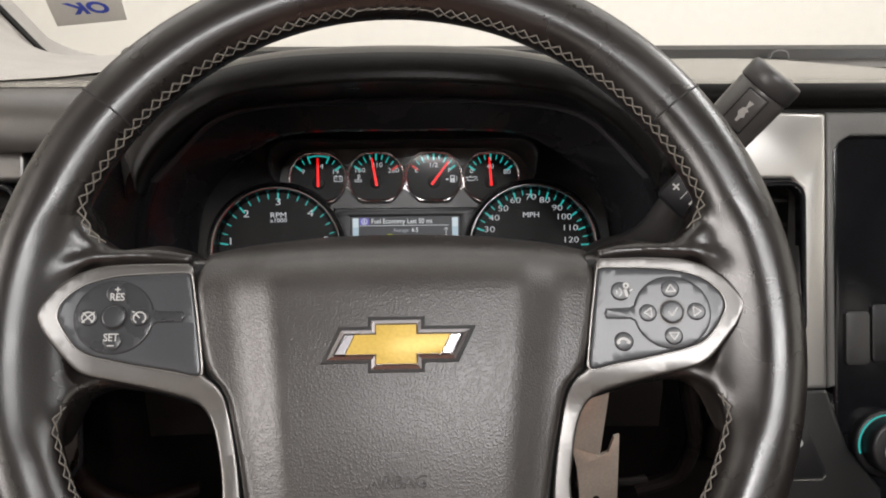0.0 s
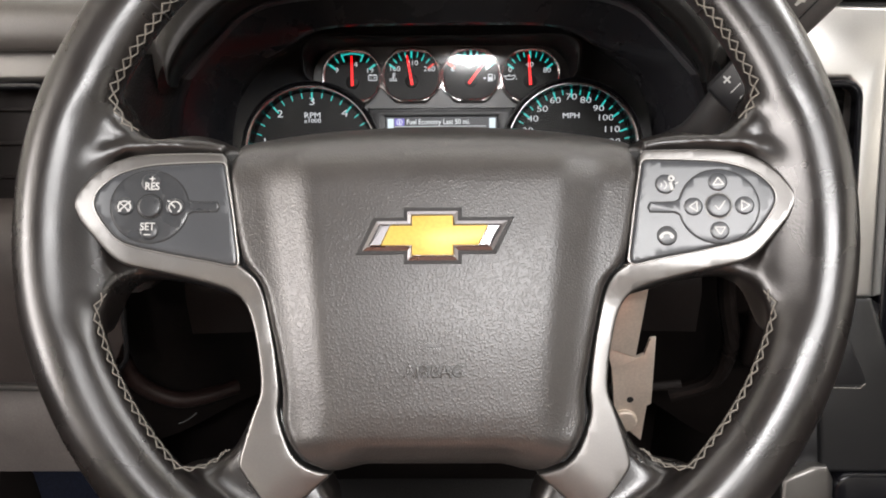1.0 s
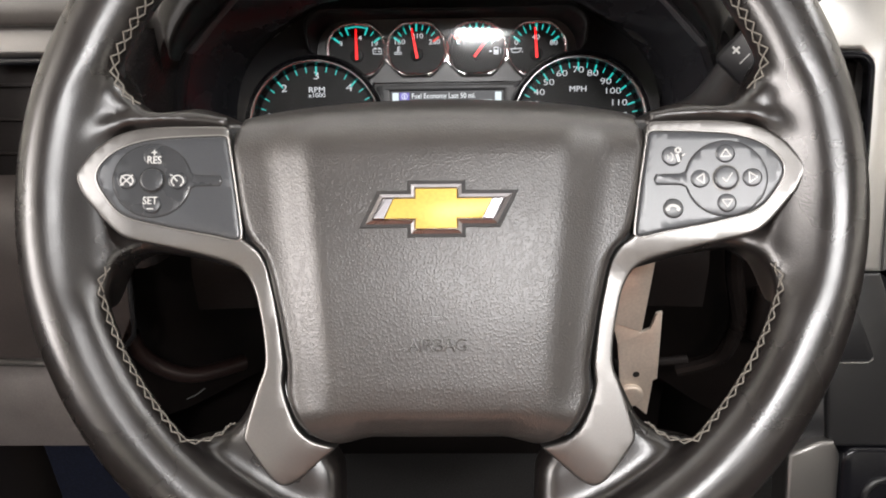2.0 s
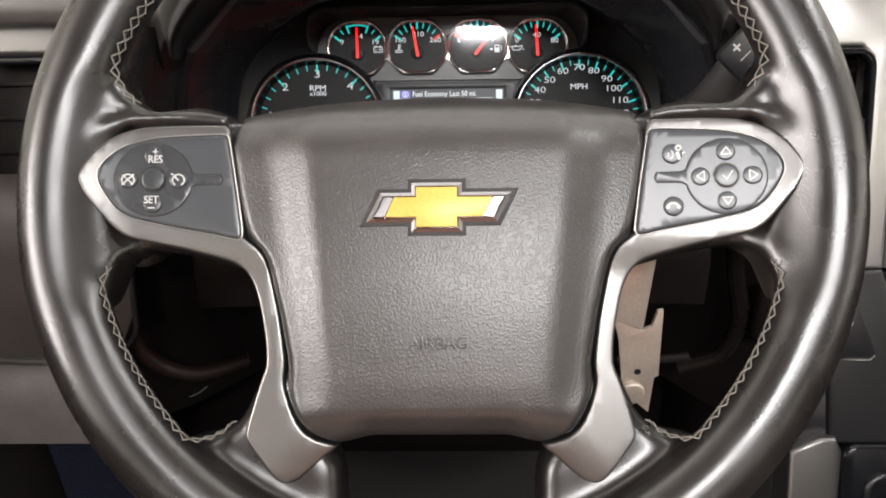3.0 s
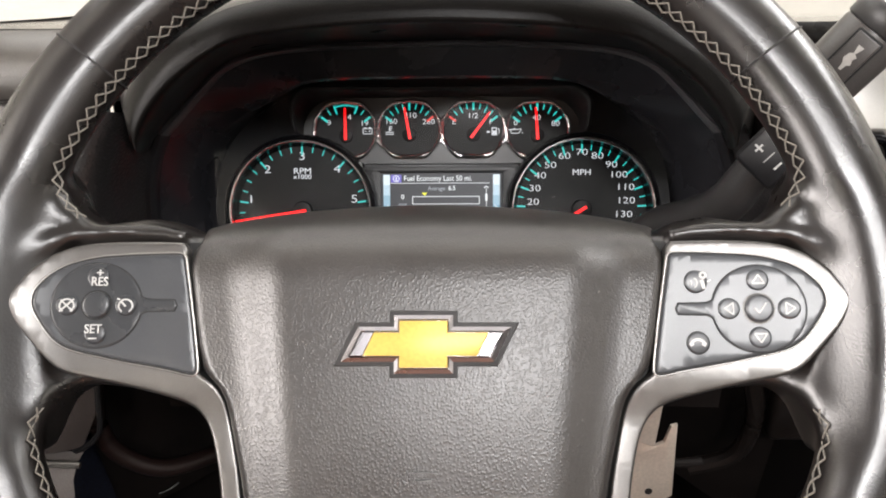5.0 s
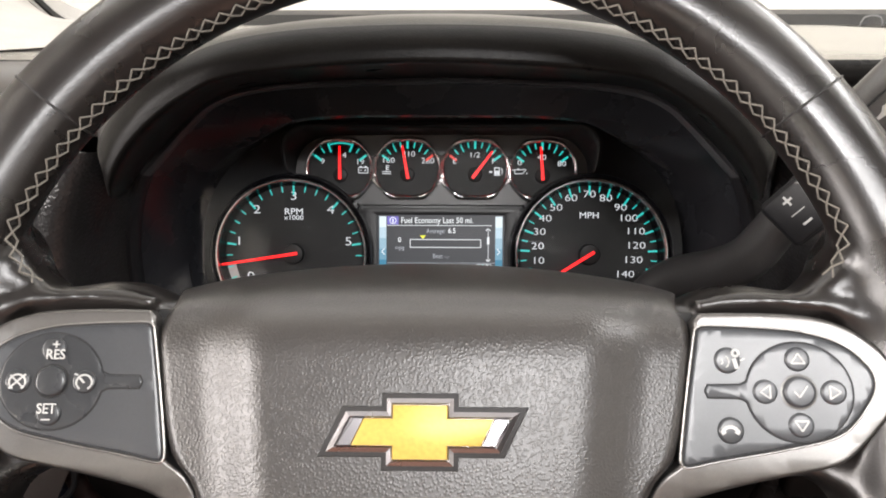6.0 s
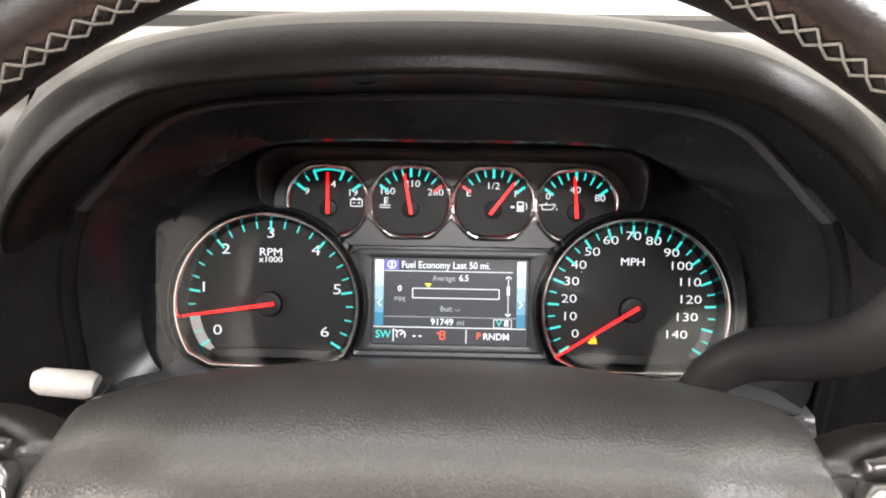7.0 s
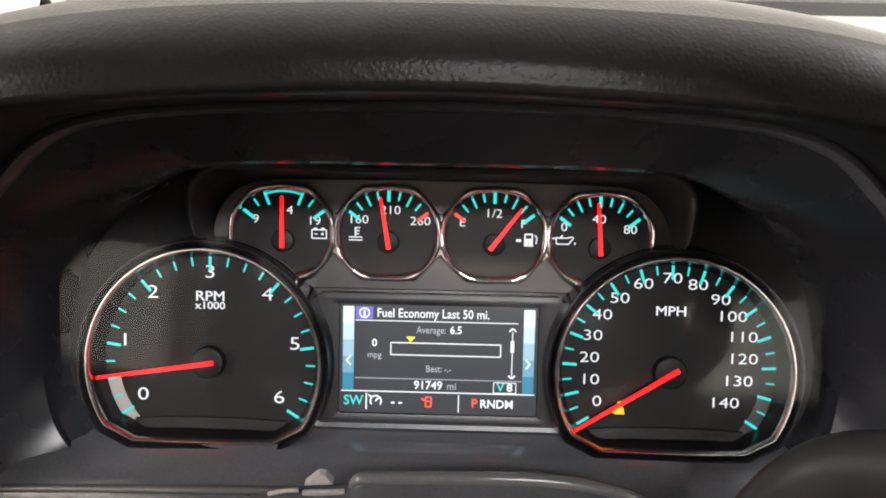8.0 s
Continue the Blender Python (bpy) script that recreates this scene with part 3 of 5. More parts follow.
R_BACK = [(0, .640, .741), (.068, .640, .740), (.096, .638, .736), (.114, .634, .727), (.130, .630, .718), (.148, .628, .706), (.161, .626, .692), (.168, .624, .676), (.1705, .621, .656), (.171, .615, .634), (.166, .607, .619), (.154, .600, .6105), (.13, .594, .605)]
bm = bmesh.new()
loft(bm, [arch3(R_IN), arch3([tuple((np.array(p) * 0.5 + np.array(q) * 0.5)) for p, q in zip(R_IN, R_BROW)]), arch3(R_BROW), arch3(R_EDGE), arch3(R_BACK)], False)
dash_part("gauge_recess", bm, M_RECESS, "glossy black recess round the gauges", angle=28)

# front face beside the recess, under the hood's ends
for s in (-1, 1):
    bm = bmesh.new()
    lp = spline([(.176, .748), (.194, .718), (.204, .695), (.211, .665), (.213, .62), (.214, .56)], 5)
    loft(bm, [[(s * (x + dx), y, min(z, top)) for x, z in lp] for dx, y, top in ((-0.001, .5535, .748), (.004, .548, .744), (.010, .525, .741), (.016, .510, .743), (.024, .503, .745), (.034, .503, .746), (.046, .512, .746), (.060, .550, .746), (.075, .600, .746))], False)
    dash_part("binnacle_side", bm, M_SIDE, "grained side of the gauge housing", angle=60)

# ledge under the gauges, falling towards the steering column
bm = bmesh.new()
rows = [(0.605, .611, .187), (0.583, .606, .194), (0.565, .606, .200), (0.552, .600, .206), (0.548, .592, .207), (0.543, .575, .209)]
under = [(0.543, .575, .209), (0.532, .560, .211), (0.530, .54, .213), (0.535, .50, .215)]
loft(bm, [[(hw * u, y, z + 0.004 * (1 - u * u)) for u in np.linspace(-1, 1, 17)] for y, z, hw in rows], False)
dash_part("lower_ledge", bm, M_LEDGE, "black ledge under the gauges", angle=60)
# bead paler than the ledge: its edge highlight is put into the colour
bm = bmesh.new()
tube(bm, spline([(-.207, 0.556, .589), (-.203, 0.5535, .596), (-.196, 0.5525, .5995), (-.18, 0.5522, .6012), (-.10, 0.5518, .6035), (0, 0.5515, .6045), (.10, 0.5518, .6035), (.18, 0.5522, .6012), (.196, 0.5525, .5995), (.203, 0.5535, .596), (.207, 0.556, .589)], 6), 0.0019, 10)
dash_part("ledge_bead", bm, M_BEAD, "satin rounded edge of the ledge", angle=80)

# underside coloured near-black for the shade below the ledge
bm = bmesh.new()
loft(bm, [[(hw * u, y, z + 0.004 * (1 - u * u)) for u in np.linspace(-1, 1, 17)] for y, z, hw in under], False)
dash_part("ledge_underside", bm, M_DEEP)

# lower dash: knee panels with a bright line, a grey bolster and dark space below
def sweep_x(name, prof, x0, x1, mat, label="", n=6, angle=40):
    bm = bmesh.new()
    loft(bm, [[(x, y, z) for x in np.linspace(x0, x1, n)] for y, z in prof], False)
    return dash_part(name, bm, mat, label, angle=angle)


KNEE = [(0.60, .60), (0.570, .595), (0.556, .58), (0.545, .54), (0.535, .49), (0.532, .452), (0.54, .446)]
bm = bmesh.new()
knee_end = lambda z: -0.274 - 0.055 * max(0.0, 0.60 - z) - 0.030 * max(0.0, (0.475 - z) / 0.03) ** 2
loft(bm, [[(-0.53 + (knee_end(z) + 0.53) * u, y + 0.012 * u ** 12, z) for u in np.linspace(0, 1, 24)] for y, z in KNEE], False)
dash_part("knee_panel", bm, M_KNEE, "dark brown knee panel", angle=50)
bm = bmesh.new()
tube(bm, [(knee_end(z) + 0.001, y + 0.010, z) for y, z in spline(KNEE[1:], 4)], 0.0024, 8)
dash_part("knee_panel_edge", bm, M_BLACK, "glossy dark edge of the knee panel")
# moulded bowls on both sides of the column, under-dash shade put into their colour
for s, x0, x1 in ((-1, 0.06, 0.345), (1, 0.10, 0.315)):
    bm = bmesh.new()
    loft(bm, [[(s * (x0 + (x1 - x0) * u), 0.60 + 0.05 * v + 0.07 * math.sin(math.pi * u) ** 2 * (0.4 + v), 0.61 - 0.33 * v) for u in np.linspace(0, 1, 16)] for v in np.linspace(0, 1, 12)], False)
    dash_part("knee_bowl", bm, M_BOWL, "brown moulded bowl under the dash, shade put into its colour", angle=60)
# tube coloured red-brown in place of the soft reddish glow on the bowl
bm = bmesh.new()
tube(bm, spline([(-0.296, 0.60, 0.60), (-0.302, 0.60, 0.53), (-0.311, 0.60, 0.475), (-0.316, 0.60, 0.430), (-0.305, 0.605, 0.392), (-0.272, 0.62, 0.363), (-0.23, 0.66, 0.35)], 6), 0.0085, 12)
dash_part("bowl_edge", bm, M_REDBROWN, "red-brown tube standing in for a reddish glow on the bowl")
# thin pale tube drawn in for a bright arc of highlight
bm = bmesh.new()
tube(bm, spline([(-0.280, 0.612, 0.338), (-0.270, 0.612, 0.343), (-0.259, 0.612, 0.352)], 5), 0.0007, 6)
dash_part("cable", bm, M_STALK, "thin pale line put in for a bright arc in the foot well")
bm = bmesh.new()
tube(bm, spline([(0.250, 0.595, 0.58), (0.260, 0.595, 0.505), (0.272, 0.595, 0.456), (0.272, 0.597, 0.422), (0.260, 0.60, 0.396), (0.226, 0.605, 0.380)], 6), 0.008, 10)
dash_part("duct_edge", bm, M_BOWL, "curved dark duct edge")
bm = bmesh.new()
box(bm, (0.284, 0.585, 0.425), (0.325, 0.605, 0.482), 0.006)
dash_part("brown_cover", bm, M_BOWL)
# added rod, placed where a faint glossy highlight lies
bm = bmesh.new()
tube(bm, [(0.150, 0.55, 0.430), (0.200, 0.55, 0.432), (0.215, 0.55, 0.434)], 0.0042, 10)
dash_part("column_rod", bm, M_DEEP)
BOLSTER = [(0.56, .434), (0.545, .432), (0.535, .424), (0.528, .395), (0.532, .348), (0.545, .336), (0.60, .334)]
sweep_x("bolster", BOLSTER, -0.53, -0.31, M_LOWER, "grey-brown lower bolster")
bm = bmesh.new()
tube(bm, [(-0.53, 0.532, 0.449), (-0.40, 0.532, 0.447), (-0.33, 0.532, 0.444), (-0.30, 0.534, 0.441)], 0.0028, 8)
dash_part("bright_line", bm, M_SILVER, "thin satin line under the knee panel")
# back of the foot well, coloured near-black for its shade
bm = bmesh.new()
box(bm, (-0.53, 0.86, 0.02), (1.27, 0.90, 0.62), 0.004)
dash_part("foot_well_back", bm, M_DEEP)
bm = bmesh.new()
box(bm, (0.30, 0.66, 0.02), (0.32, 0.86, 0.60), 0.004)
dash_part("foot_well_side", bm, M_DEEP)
# satin arc, dark cover and pale broken pieces on top of the column behind the wheel
ARC = [(-0.034, 0.5405, 0.6165), (-0.031, 0.5395, 0.6222), (-0.024, 0.539, 0.6238), (0.02, 0.538, 0.6262), (0.045, 0.539, 0.6252), (0.066, 0.540, 0.6215), (0.080, 0.5415, 0.6165), (0.090, 0.543, 0.6105)]
arc_line = spline(ARC, 6)
bm = bmesh.new()
tube(bm, arc_line, [0.0024] * 4 + [0.0029] * (len(arc_line) - 4), 12, True)
dash_part("column_arc", bm, M_BEAD, "satin grey arc over the column", angle=80)
COVER = spline([(-0.092, 0.543, 0.6045), (-0.075, 0.541, 0.6110), (-0.055, 0.540, 0.6165), (-0.036, 0.5395, 0.6195)] + ARC[2:], 5)
bm = bmesh.new()
loft(bm, [[(x * (1 + 0.04 * k), y - dy, z - dz) for x, y, z in COVER] for k, dy, dz in ((0, -0.006, 0.004), (0, -0.002, 0.0005), (0, 0.003, 0.0008), (0.3, 0.010, 0.006), (0.6, 0.018, 0.016), (1, 0.024, 0.034))], False)
dash_part("column_cover", bm, M_LEDGE, "dark moulded cover over the column", angle=60)
bm = bmesh.new()
loft(bm, [[(-0.0535, 0.5385 + d, 0.6195), (-0.0415, 0.5385 + d, 0.6205), (-0.0445, 0.5385 + d, 0.6248), (-0.0470, 0.5385 + d, 0.6252), (-0.0490, 0.5385 + d, 0.6240)] for d in (0, 0.004)], True, (True, True))
dash_part("pale_tab", bm, M_GREY)
for q, r in (([(-0.0690, 0.539, 0.6140), (-0.0615, 0.5385, 0.6165), (-0.0560, 0.5383, 0.6172)], 0.0010), ([(-0.0540, 0.5375, 0.6166), (-0.0450, 0.537, 0.6176), (-0.0365, 0.537, 0.6182)], 0.0013)):
    bm = bmesh.new()
    tube(bm, spline(q, 5), r, 8, True)
    dash_part("pale_edge", bm, M_GREY)

# blue mat low beside the door
bm = bmesh.new()
box(bm, (-0.52, 0.56, 0.0), (-0.36, 0.70, 0.012), 0.004)
box(bm, (-0.52, 0.70, 0.0), (-0.36, 0.715, 0.33), 0.004)
single("floor_mat", bm, M_BLUE, "dark blue floor mat in the foot well", "mat")

# ---- left vent and its silver trim (on the leaning dash face) ----
def stack_thing(name, label, category, x=0.0, y=0.0, kind=""):
    return thing(name, STACK @ pose(x * MM, y * MM, 0), label, category, kind=kind)


def rounded(x0, y0, x1, y1, r, n=5):
    pts = []
    for cx, cy, a in ((x1 - r, y1 - r, 0), (x0 + r, y1 - r, 90), (x0 + r, y0 + r, 180), (x1 - r, y0 + r, 270)):
        pts += [(cx + r * math.cos(radians(a + 90 * k / n)), cy + r * math.sin(radians(a + 90 * k / n))) for k in range(n + 1)]
    return pts


def air_vent(x, y, w, h, label):
    v = stack_thing("air_vent", label, "air vent", x, y)
    bm = bmesh.new()
    band(bm, rounded(-w / 2 - 6, -h / 2 - 6, w / 2 + 6, h / 2 + 6, 16), rounded(-w / 2, -h / 2, w / 2, h / 2, 10), -6, 3, 2)
    part("frame", bm, M_GLOSS, v, "glossy dark frame")
    bm = bmesh.new()
    slab(bm, rounded(-w / 2 - 1, -h / 2 - 1, w / 2 + 1, h / 2 + 1, 10), -45, -40, 1, 1)
    part("backing", bm, M_GAP, v)
    # slats take the shade-dark plastic, so the vent's depth reads black
    for k in range(6):
        bm = bmesh.new()
        yy = -h / 2 + h * (k + 0.5) / 6
        slab(bm, [(-w / 2, yy - 1.6), (w / 2, yy - 1.6), (w / 2, yy + 1.6), (-w / 2, yy + 1.6)], -38, -20, 0.8, 2)
        part("slat", bm, M_DEEP, v)
    return v


air_vent(-372, -78, 74, 178, "tall black air vent with dark slats at the dash end")
trim_l = stack_thing("dash_trim", "satin silver dash trim strip over the side vent", "trim", -400, 32, "structure")
bm = bmesh.new()
slab(bm, rounded(-110, -15, 78, 16, 6), -22, 6, 5, 3)
part("strip", bm, M_SILVER, trim_l)
bm = bmesh.new()
slab(bm, rounded(-110, 17, 90, 60, 8), -22, 0, 5, 3)
part("upper_panel", bm, M_SOFT, trim_l)
bm = bmesh.new()
slab(bm, rounded(-110, -205, -14, -16, 8), -40, -10, 5, 3)
part("backing", bm, M_BROWN, trim_l)
bm = bmesh.new()
slab(bm, rounded(-14, -170, 100, -16, 8), -42, -26, 5, 3)
part("side_panel", bm, M_DEEP, trim_l)

# ---- centre stack ----
stack = stack_thing("centre_stack", "satin silver centre stack surround with a dark screen", "dash panel", 380, 0)
X = lambda pts: [(x - 380, y) for x, y in pts]
bm = bmesh.new()
slab(bm, X([(262, 74), (300, 74), (372, 72), (372, 40), (371, -172), (341, -172), (345, -120), (350, 5), (340, 14), (290, 14), (262, 30)]), -20, 4, 4, 3)
part("surround", bm, M_TRIM, stack, "satin silver surround")
bm = bmesh.new()
slab(bm, X([(371, -172.5), (390, -225), (420, -262), (420, -330), (335, -330), (330, -262), (336, -190), (341, -172.5)]), -20, 3.5, 4, 3)
part("lower_surround", bm, M_STACK, stack, "dark grey lower surround")
bm = bmesh.new()
slab(bm, X([(373, 73), (560, 73), (560, 52), (395, 52), (385, 46), (380, 38), (380, -170), (373, -172)]), -20, 2, 3, 3)
part("screen_frame", bm, M_FRAME, stack, "grey frame round the screen")
bm = bmesh.new()
slab(bm, X(rounded(380.5, -215, 560, 51, 9)), -24, -3, 3, 3)
part("screen", bm, M_GLOSS, stack, "glossy black screen panel")
bm = bmesh.new()
slab(bm, X(rounded(390, -152, 412, -104, 4)), -4, 1, 1.5, 2)
part("key", bm, M_CAP, stack)
bm = bmesh.new()
slab(bm, X(rounded(414, -150, 540, -98, 4)), -4, 0.5, 1.5, 2)
part("key", bm, M_BLACK, stack)
bm = bmesh.new()
slab(bm, X([(372, -173), (420, -205), (560, -205), (560, -330), (421, -330), (421, -262), (391, -225)]), -24, -4, 2, 2)
part("lower_panel", bm, M_GLOSS, stack)
knob = part("knob", (bm := bmesh.new(), disc(bm, 44, -222, 30, -4, 6, 3, 36), disc(bm, 44, -222, 24, 6, 22, 3, 36))[0], M_BLACK, stack, "black ribbed dial with a teal ring")
bm = bmesh.new()
arc(bm, 44, -222, 26.5, 85, 195, 1.1, 5.8, 7.0, 24)
part("lit_ring", bm, M_TEAL, knob, "teal lit ring")
bm = bmesh.new()
arc(bm, 42, -224, 10, 150, 280, 2, 21.6, 22.4, 8)
part("mark", bm, M_PRINT, knob)
hazard = stack_thing("hazard_button", "black triangular button with a white mark and bright lower edge", "button", 352, -225)
bm = bmesh.new()
slab(bm, [(-18, -25), (15, -25), (17, -20), (-6, 34), (-10, 34)], -4, 6, 2, 2)
part("button", bm, M_BLACK, hazard)
bm = bmesh.new()
tube(bm, [(-0.018, -0.0265, 0.005), (0.012, -0.027, 0.005), (0.016, -0.023, 0.005)], 0.0012, 6)
part("edge", bm, M_CHROME, hazard)
bm = bmesh.new()
disc(bm, -8, 6, 3.4, 5.9, 6.4, 0.2, 12, 1)
part("mark", bm, M_PRINT, hazard)
air_vent(318, -58, 60, 130, "black air vent beside the centre screen")

console = stack_thing("console", "black lower console with a satin side strip", "console", 400, -430)
bm = bmesh.new()
slab(bm, [(-102, -120), (-58, -120), (-56, 95), (-62, 108), (-75, 108), (-102, 96)], -20, 10, 4, 3)
part("side_strip", bm, M_SILVER, console, "satin silver strip")
bm = bmesh.new()
slab(bm, rounded(-54, -120, 200, 100, 14), -20, 6, 5, 3)
part("panel", bm, M_GLOSS, console)
bm = bmesh.new()
band(bm, rounded(-34, -110, 180, 74, 18), rounded(-28, -104, 174, 68, 14), 4, 8, 2)
part("rim", bm, M_BLACK, console)
bm = bmesh.new()
slab(bm, rounded(-104, 100, 200, 150, 8), -22, -2, 4, 2)
part("upper_panel", bm, M_BLACK, console)


# ---- steering wheel (built in mm on its own leaning plane) ----
wheel = thing("steering_wheel", WHEEL, "dark leather steering wheel with satin silver spokes and beige stitching", "steering wheel")
RIM_Y, RIM_R, RIM_C = -6.0, 176.5, -9.0
TUBE_A, TUBE_C = 17.5, 15.0


def rim_point(theta, phi, grow=0.0):
    """On the rim: theta round the wheel, phi round the tube (0 outwards, 90 to the driver)."""
    c, s = math.cos(radians(phi)), math.sin(radians(phi))
    # thumb rests: the inner side runs out flatter where the spokes join
    f = min(1.0, max(0.0, (math.cos(radians(2 * theta)) - 0.80) / 0.13)) if c < 0 < s else 0.0
    r = RIM_R + (TUBE_A + grow + 9.5 * f) * c
    return Vector((r * math.cos(radians(theta)) * MM, (RIM_Y + r * math.sin(radians(theta))) * MM, (RIM_C + (TUBE_C + grow) * (s ** (1 + 4.0 * f) if s > 0 else s)) * MM))


bm = bmesh.new()
loops = [[rim_point(t, p) for p in range(0, 360, 15)] for t in np.arange(0, 360, 2.5)]
loft(bm, loops + [loops[0]], True)
bmesh.ops.remove_doubles(bm, verts=bm.verts, dist=1e-6)
# outlines of the bezels and their panels
BEZEL = soften([(-96.5, 24.6), (-105, 25), (-114, 25), (-123, 24.9), (-132, 24.4), (-138, 23.6), (-144, 21.9), (-149, 19.6), (-153.5, 16.2), (-157.4, 12.6), (-160, 8.6), (-162.4, 5), (-163.6, 2), (-163.7, -1), (-162.2, -4.6),
         (-160, -9), (-156, -14), (-152, -19), (-148, -23.6), (-143.5, -27), (-138, -28.8), (-130, -30.4), (-120, -32.6), (-110, -35), (-101, -37.4), (-95, -39.4), (-90.3, -42.2), (-86.8, -46.6), (-84.4, -52), (-82.6, -59),
         (-81, -67), (-79.8, -75), (-79.2, -82), (-79.5, -88), (-81.5, -93), (-83.6, -99), (-85.6, -106), (-88, -114.5), (-88.8, -119), (-86.6, -122.8), (-82, -129), (-77.6, -135), (-74, -139), (-70, -140.6), (-65.5, -139.2), (-60, -135),
         (-53.5, -129), (-47.5, -124.4), (-47, -123), (-52.6, -121.7), (-58.9, -119.2), (-64.1, -114.2), (-67.6, -106.6), (-69.8, -100), (-70.9, -95), (-70.8, -91), (-70.2, -86.2), (-70.9, -79.9), (-72.2, -70), (-74, -60), (-76.2, -49.5),
         (-78.6, -40.4), (-81.2, -35), (-84.6, -31.2), (-88.6, -28.6), (-90.6, -26), (-91.8, -18), (-93.4, -8), (-95, 4), (-96.3, 15)], 1)
PANEL = soften([(-97.0, 16.2), (-97.4, 18.8), (-99.5, 19.6), (-108, 19.4), (-116, 19.1), (-124, 18.6), (-131, 17.9), (-137.5, 16.4), (-143, 14.6), (-147.5, 12), (-151, 8.7), (-153.8, 5), (-154.7, 1.6), (-154.4, -1.8), (-152, -6.5),
         (-149, -11), (-146, -14.6), (-142, -17.2), (-136.5, -19), (-129, -20.6), (-121, -22.4), (-111, -24.2), (-101, -26), (-94, -27.8), (-91.2, -28), (-90.4, -26.2), (-91.8, -16), (-93.6, -4), (-95.6, 8)], 1)

SPOKE = [(-172, 62), (-155, 60), (-148, 50), (-145, 41), (-135, 32.5), (-119, 30), (-88, 30), (-80, 0), (-80, -46), (-93, -42), (-117, -35), (-139, -32), (-147, -37), (-151, -47), (-155, -58), (-172, -66)]
LEG = [(-75, -80), (-81, -87), (-85.4, -95.5), (-89.5, -105), (-93.5, -112), (-99, -116.5), (-107, -119.6), (-116, -119.5), (-128, -128), (-100, -155), (-60, -176), (-44, -176), (-45, -150), (-46, -133), (-50, -127), (-60, -112), (-62, -96)]
LIP = [(-98, 27.6), (-112, 29.6), (-130, 29.6), (-146, 26.8), (-157.5, 20.6), (-166, 11.5), (-170.5, 2.5), (-169.5, -6), (-163, -16)]
for q in (LIP, mirror(LIP)):
    tube(bm, [(x * MM, y * MM, (-15.0 + 11.0 * max(0.0, (abs(x) - 118) / 50)) * MM) for x, y in spline(q, 6)], 0.0034, 10)
BACK = [(-84, 12, -44), (-97, 18.5, -39.5), (-112, 25.5, -34), (-128, 24, -32), (-142, 20, -28), (-155, 14, -22)]
for side in (-1, 1):
    tube(bm, [(-side * x * MM, y * MM, c * MM) for x, y, c in spline(BACK, 6)], 0.0125, 16)
    tube(bm, [(-side * x * MM, (y + 3.5) * MM, (c + 9) * MM) for x, y, c in spline(BACK[1:5], 6)], 0.0080, 14)
for pts, low, reach, run in ((SPOKE, 14.0, 170, 30), (LEG, 13.0, 170, 14)):
    for q in (pts, mirror(pts)):
        piece = bmesh.new()
        slab(piece, q, -34, -4, 8, 4)
        dice(piece)
        for v in piece.verts:
            x, y = abs(v.co.x) / MM, abs(v.co.y / MM + 1)
            keep = 0.85 * min(1.0, max(0.0, (x - 116) / 22)) * min(1.0, max(0.0, (y - 27) / 9)) if pts is SPOKE else 0.0
            v.co.z -= (1 - keep) * low * MM * min(1.0, max(0.0, (reach - math.hypot(v.co.x, v.co.y + 0.006) / MM) / run))
        me = bpy.data.meshes.new("leather")
        piece.to_mesh(me)
        piece.free()
        bm.from_mesh(me)
        bpy.data.meshes.remove(me)
ob = part("rim", bm, M_RIM, wheel, "worn smooth dark leather rim", angle=80)
mod = ob.modifiers.new("fuse", "REMESH")
mod.mode, mod.voxel_size, mod.use_smooth_shade = "VOXEL", 0.0016, True
mod = ob.modifiers.new("round", "SMOOTH")
mod.factor, mod.iterations = 0.5, 42

# seams across the rim
for t in (37.5, 142.5):
    bm = bmesh.new()
    tube(bm, [rim_point(t, p, -0.2) for p in range(-20, 210, 10)], 0.0005, 6)
    part("cross_seam", bm, M_SEAM, wheel, "pressed seam across the rim")


# crossed thread along the inner edge
def stitching(path, inward, half=0.0026, name="stitching"):
    """path: places on the inner edge; inward: way across the seam at each; crossed threads over it."""
    bm = bmesh.new()
    pts = [Vector(p) for p in path]
    cum = [0.0]
    for a, b in zip(pts, pts[1:]):
        cum.append(cum[-1] + (b - a).length)

    def at(s):
        s = min(max(s, 0), cum[-1] - 1e-7)
        k = max(i for i in range(len(cum) - 1) if cum[i] <= s)
        f = (s - cum[k]) / (cum[k + 1] - cum[k])
        return pts[k].lerp(pts[k + 1], f), inward[k].lerp(inward[k + 1], f)

    step = 0.0064
    count = int(cum[-1] / step)
    rnd = random.Random(7)
    for k in range(count):
        (p0, a0), (p1, a1), (pm, am) = at(k * step), at((k + 1) * step), at((k + 0.5) * step)
        j = 1 + rnd.uniform(-0.12, 0.12)
        for s in (-1, 1):
            lift = am[1] * 0.0007
            tube(bm, [p0 + a0[0] * s * half * j, pm + lift * (1.2 + 0.6 * s), p1 - a1[0] * s * half], 0.00037, 5, True)
    return part(name, bm, M_THREAD, wheel, "crossed beige leather stitching")


class Across(tuple):
    """The way across the seam and the way out of the leather."""
    def lerp(self, other, f):
        return Across((self[0].lerp(other[0], f), self[1].lerp(other[1], f)))


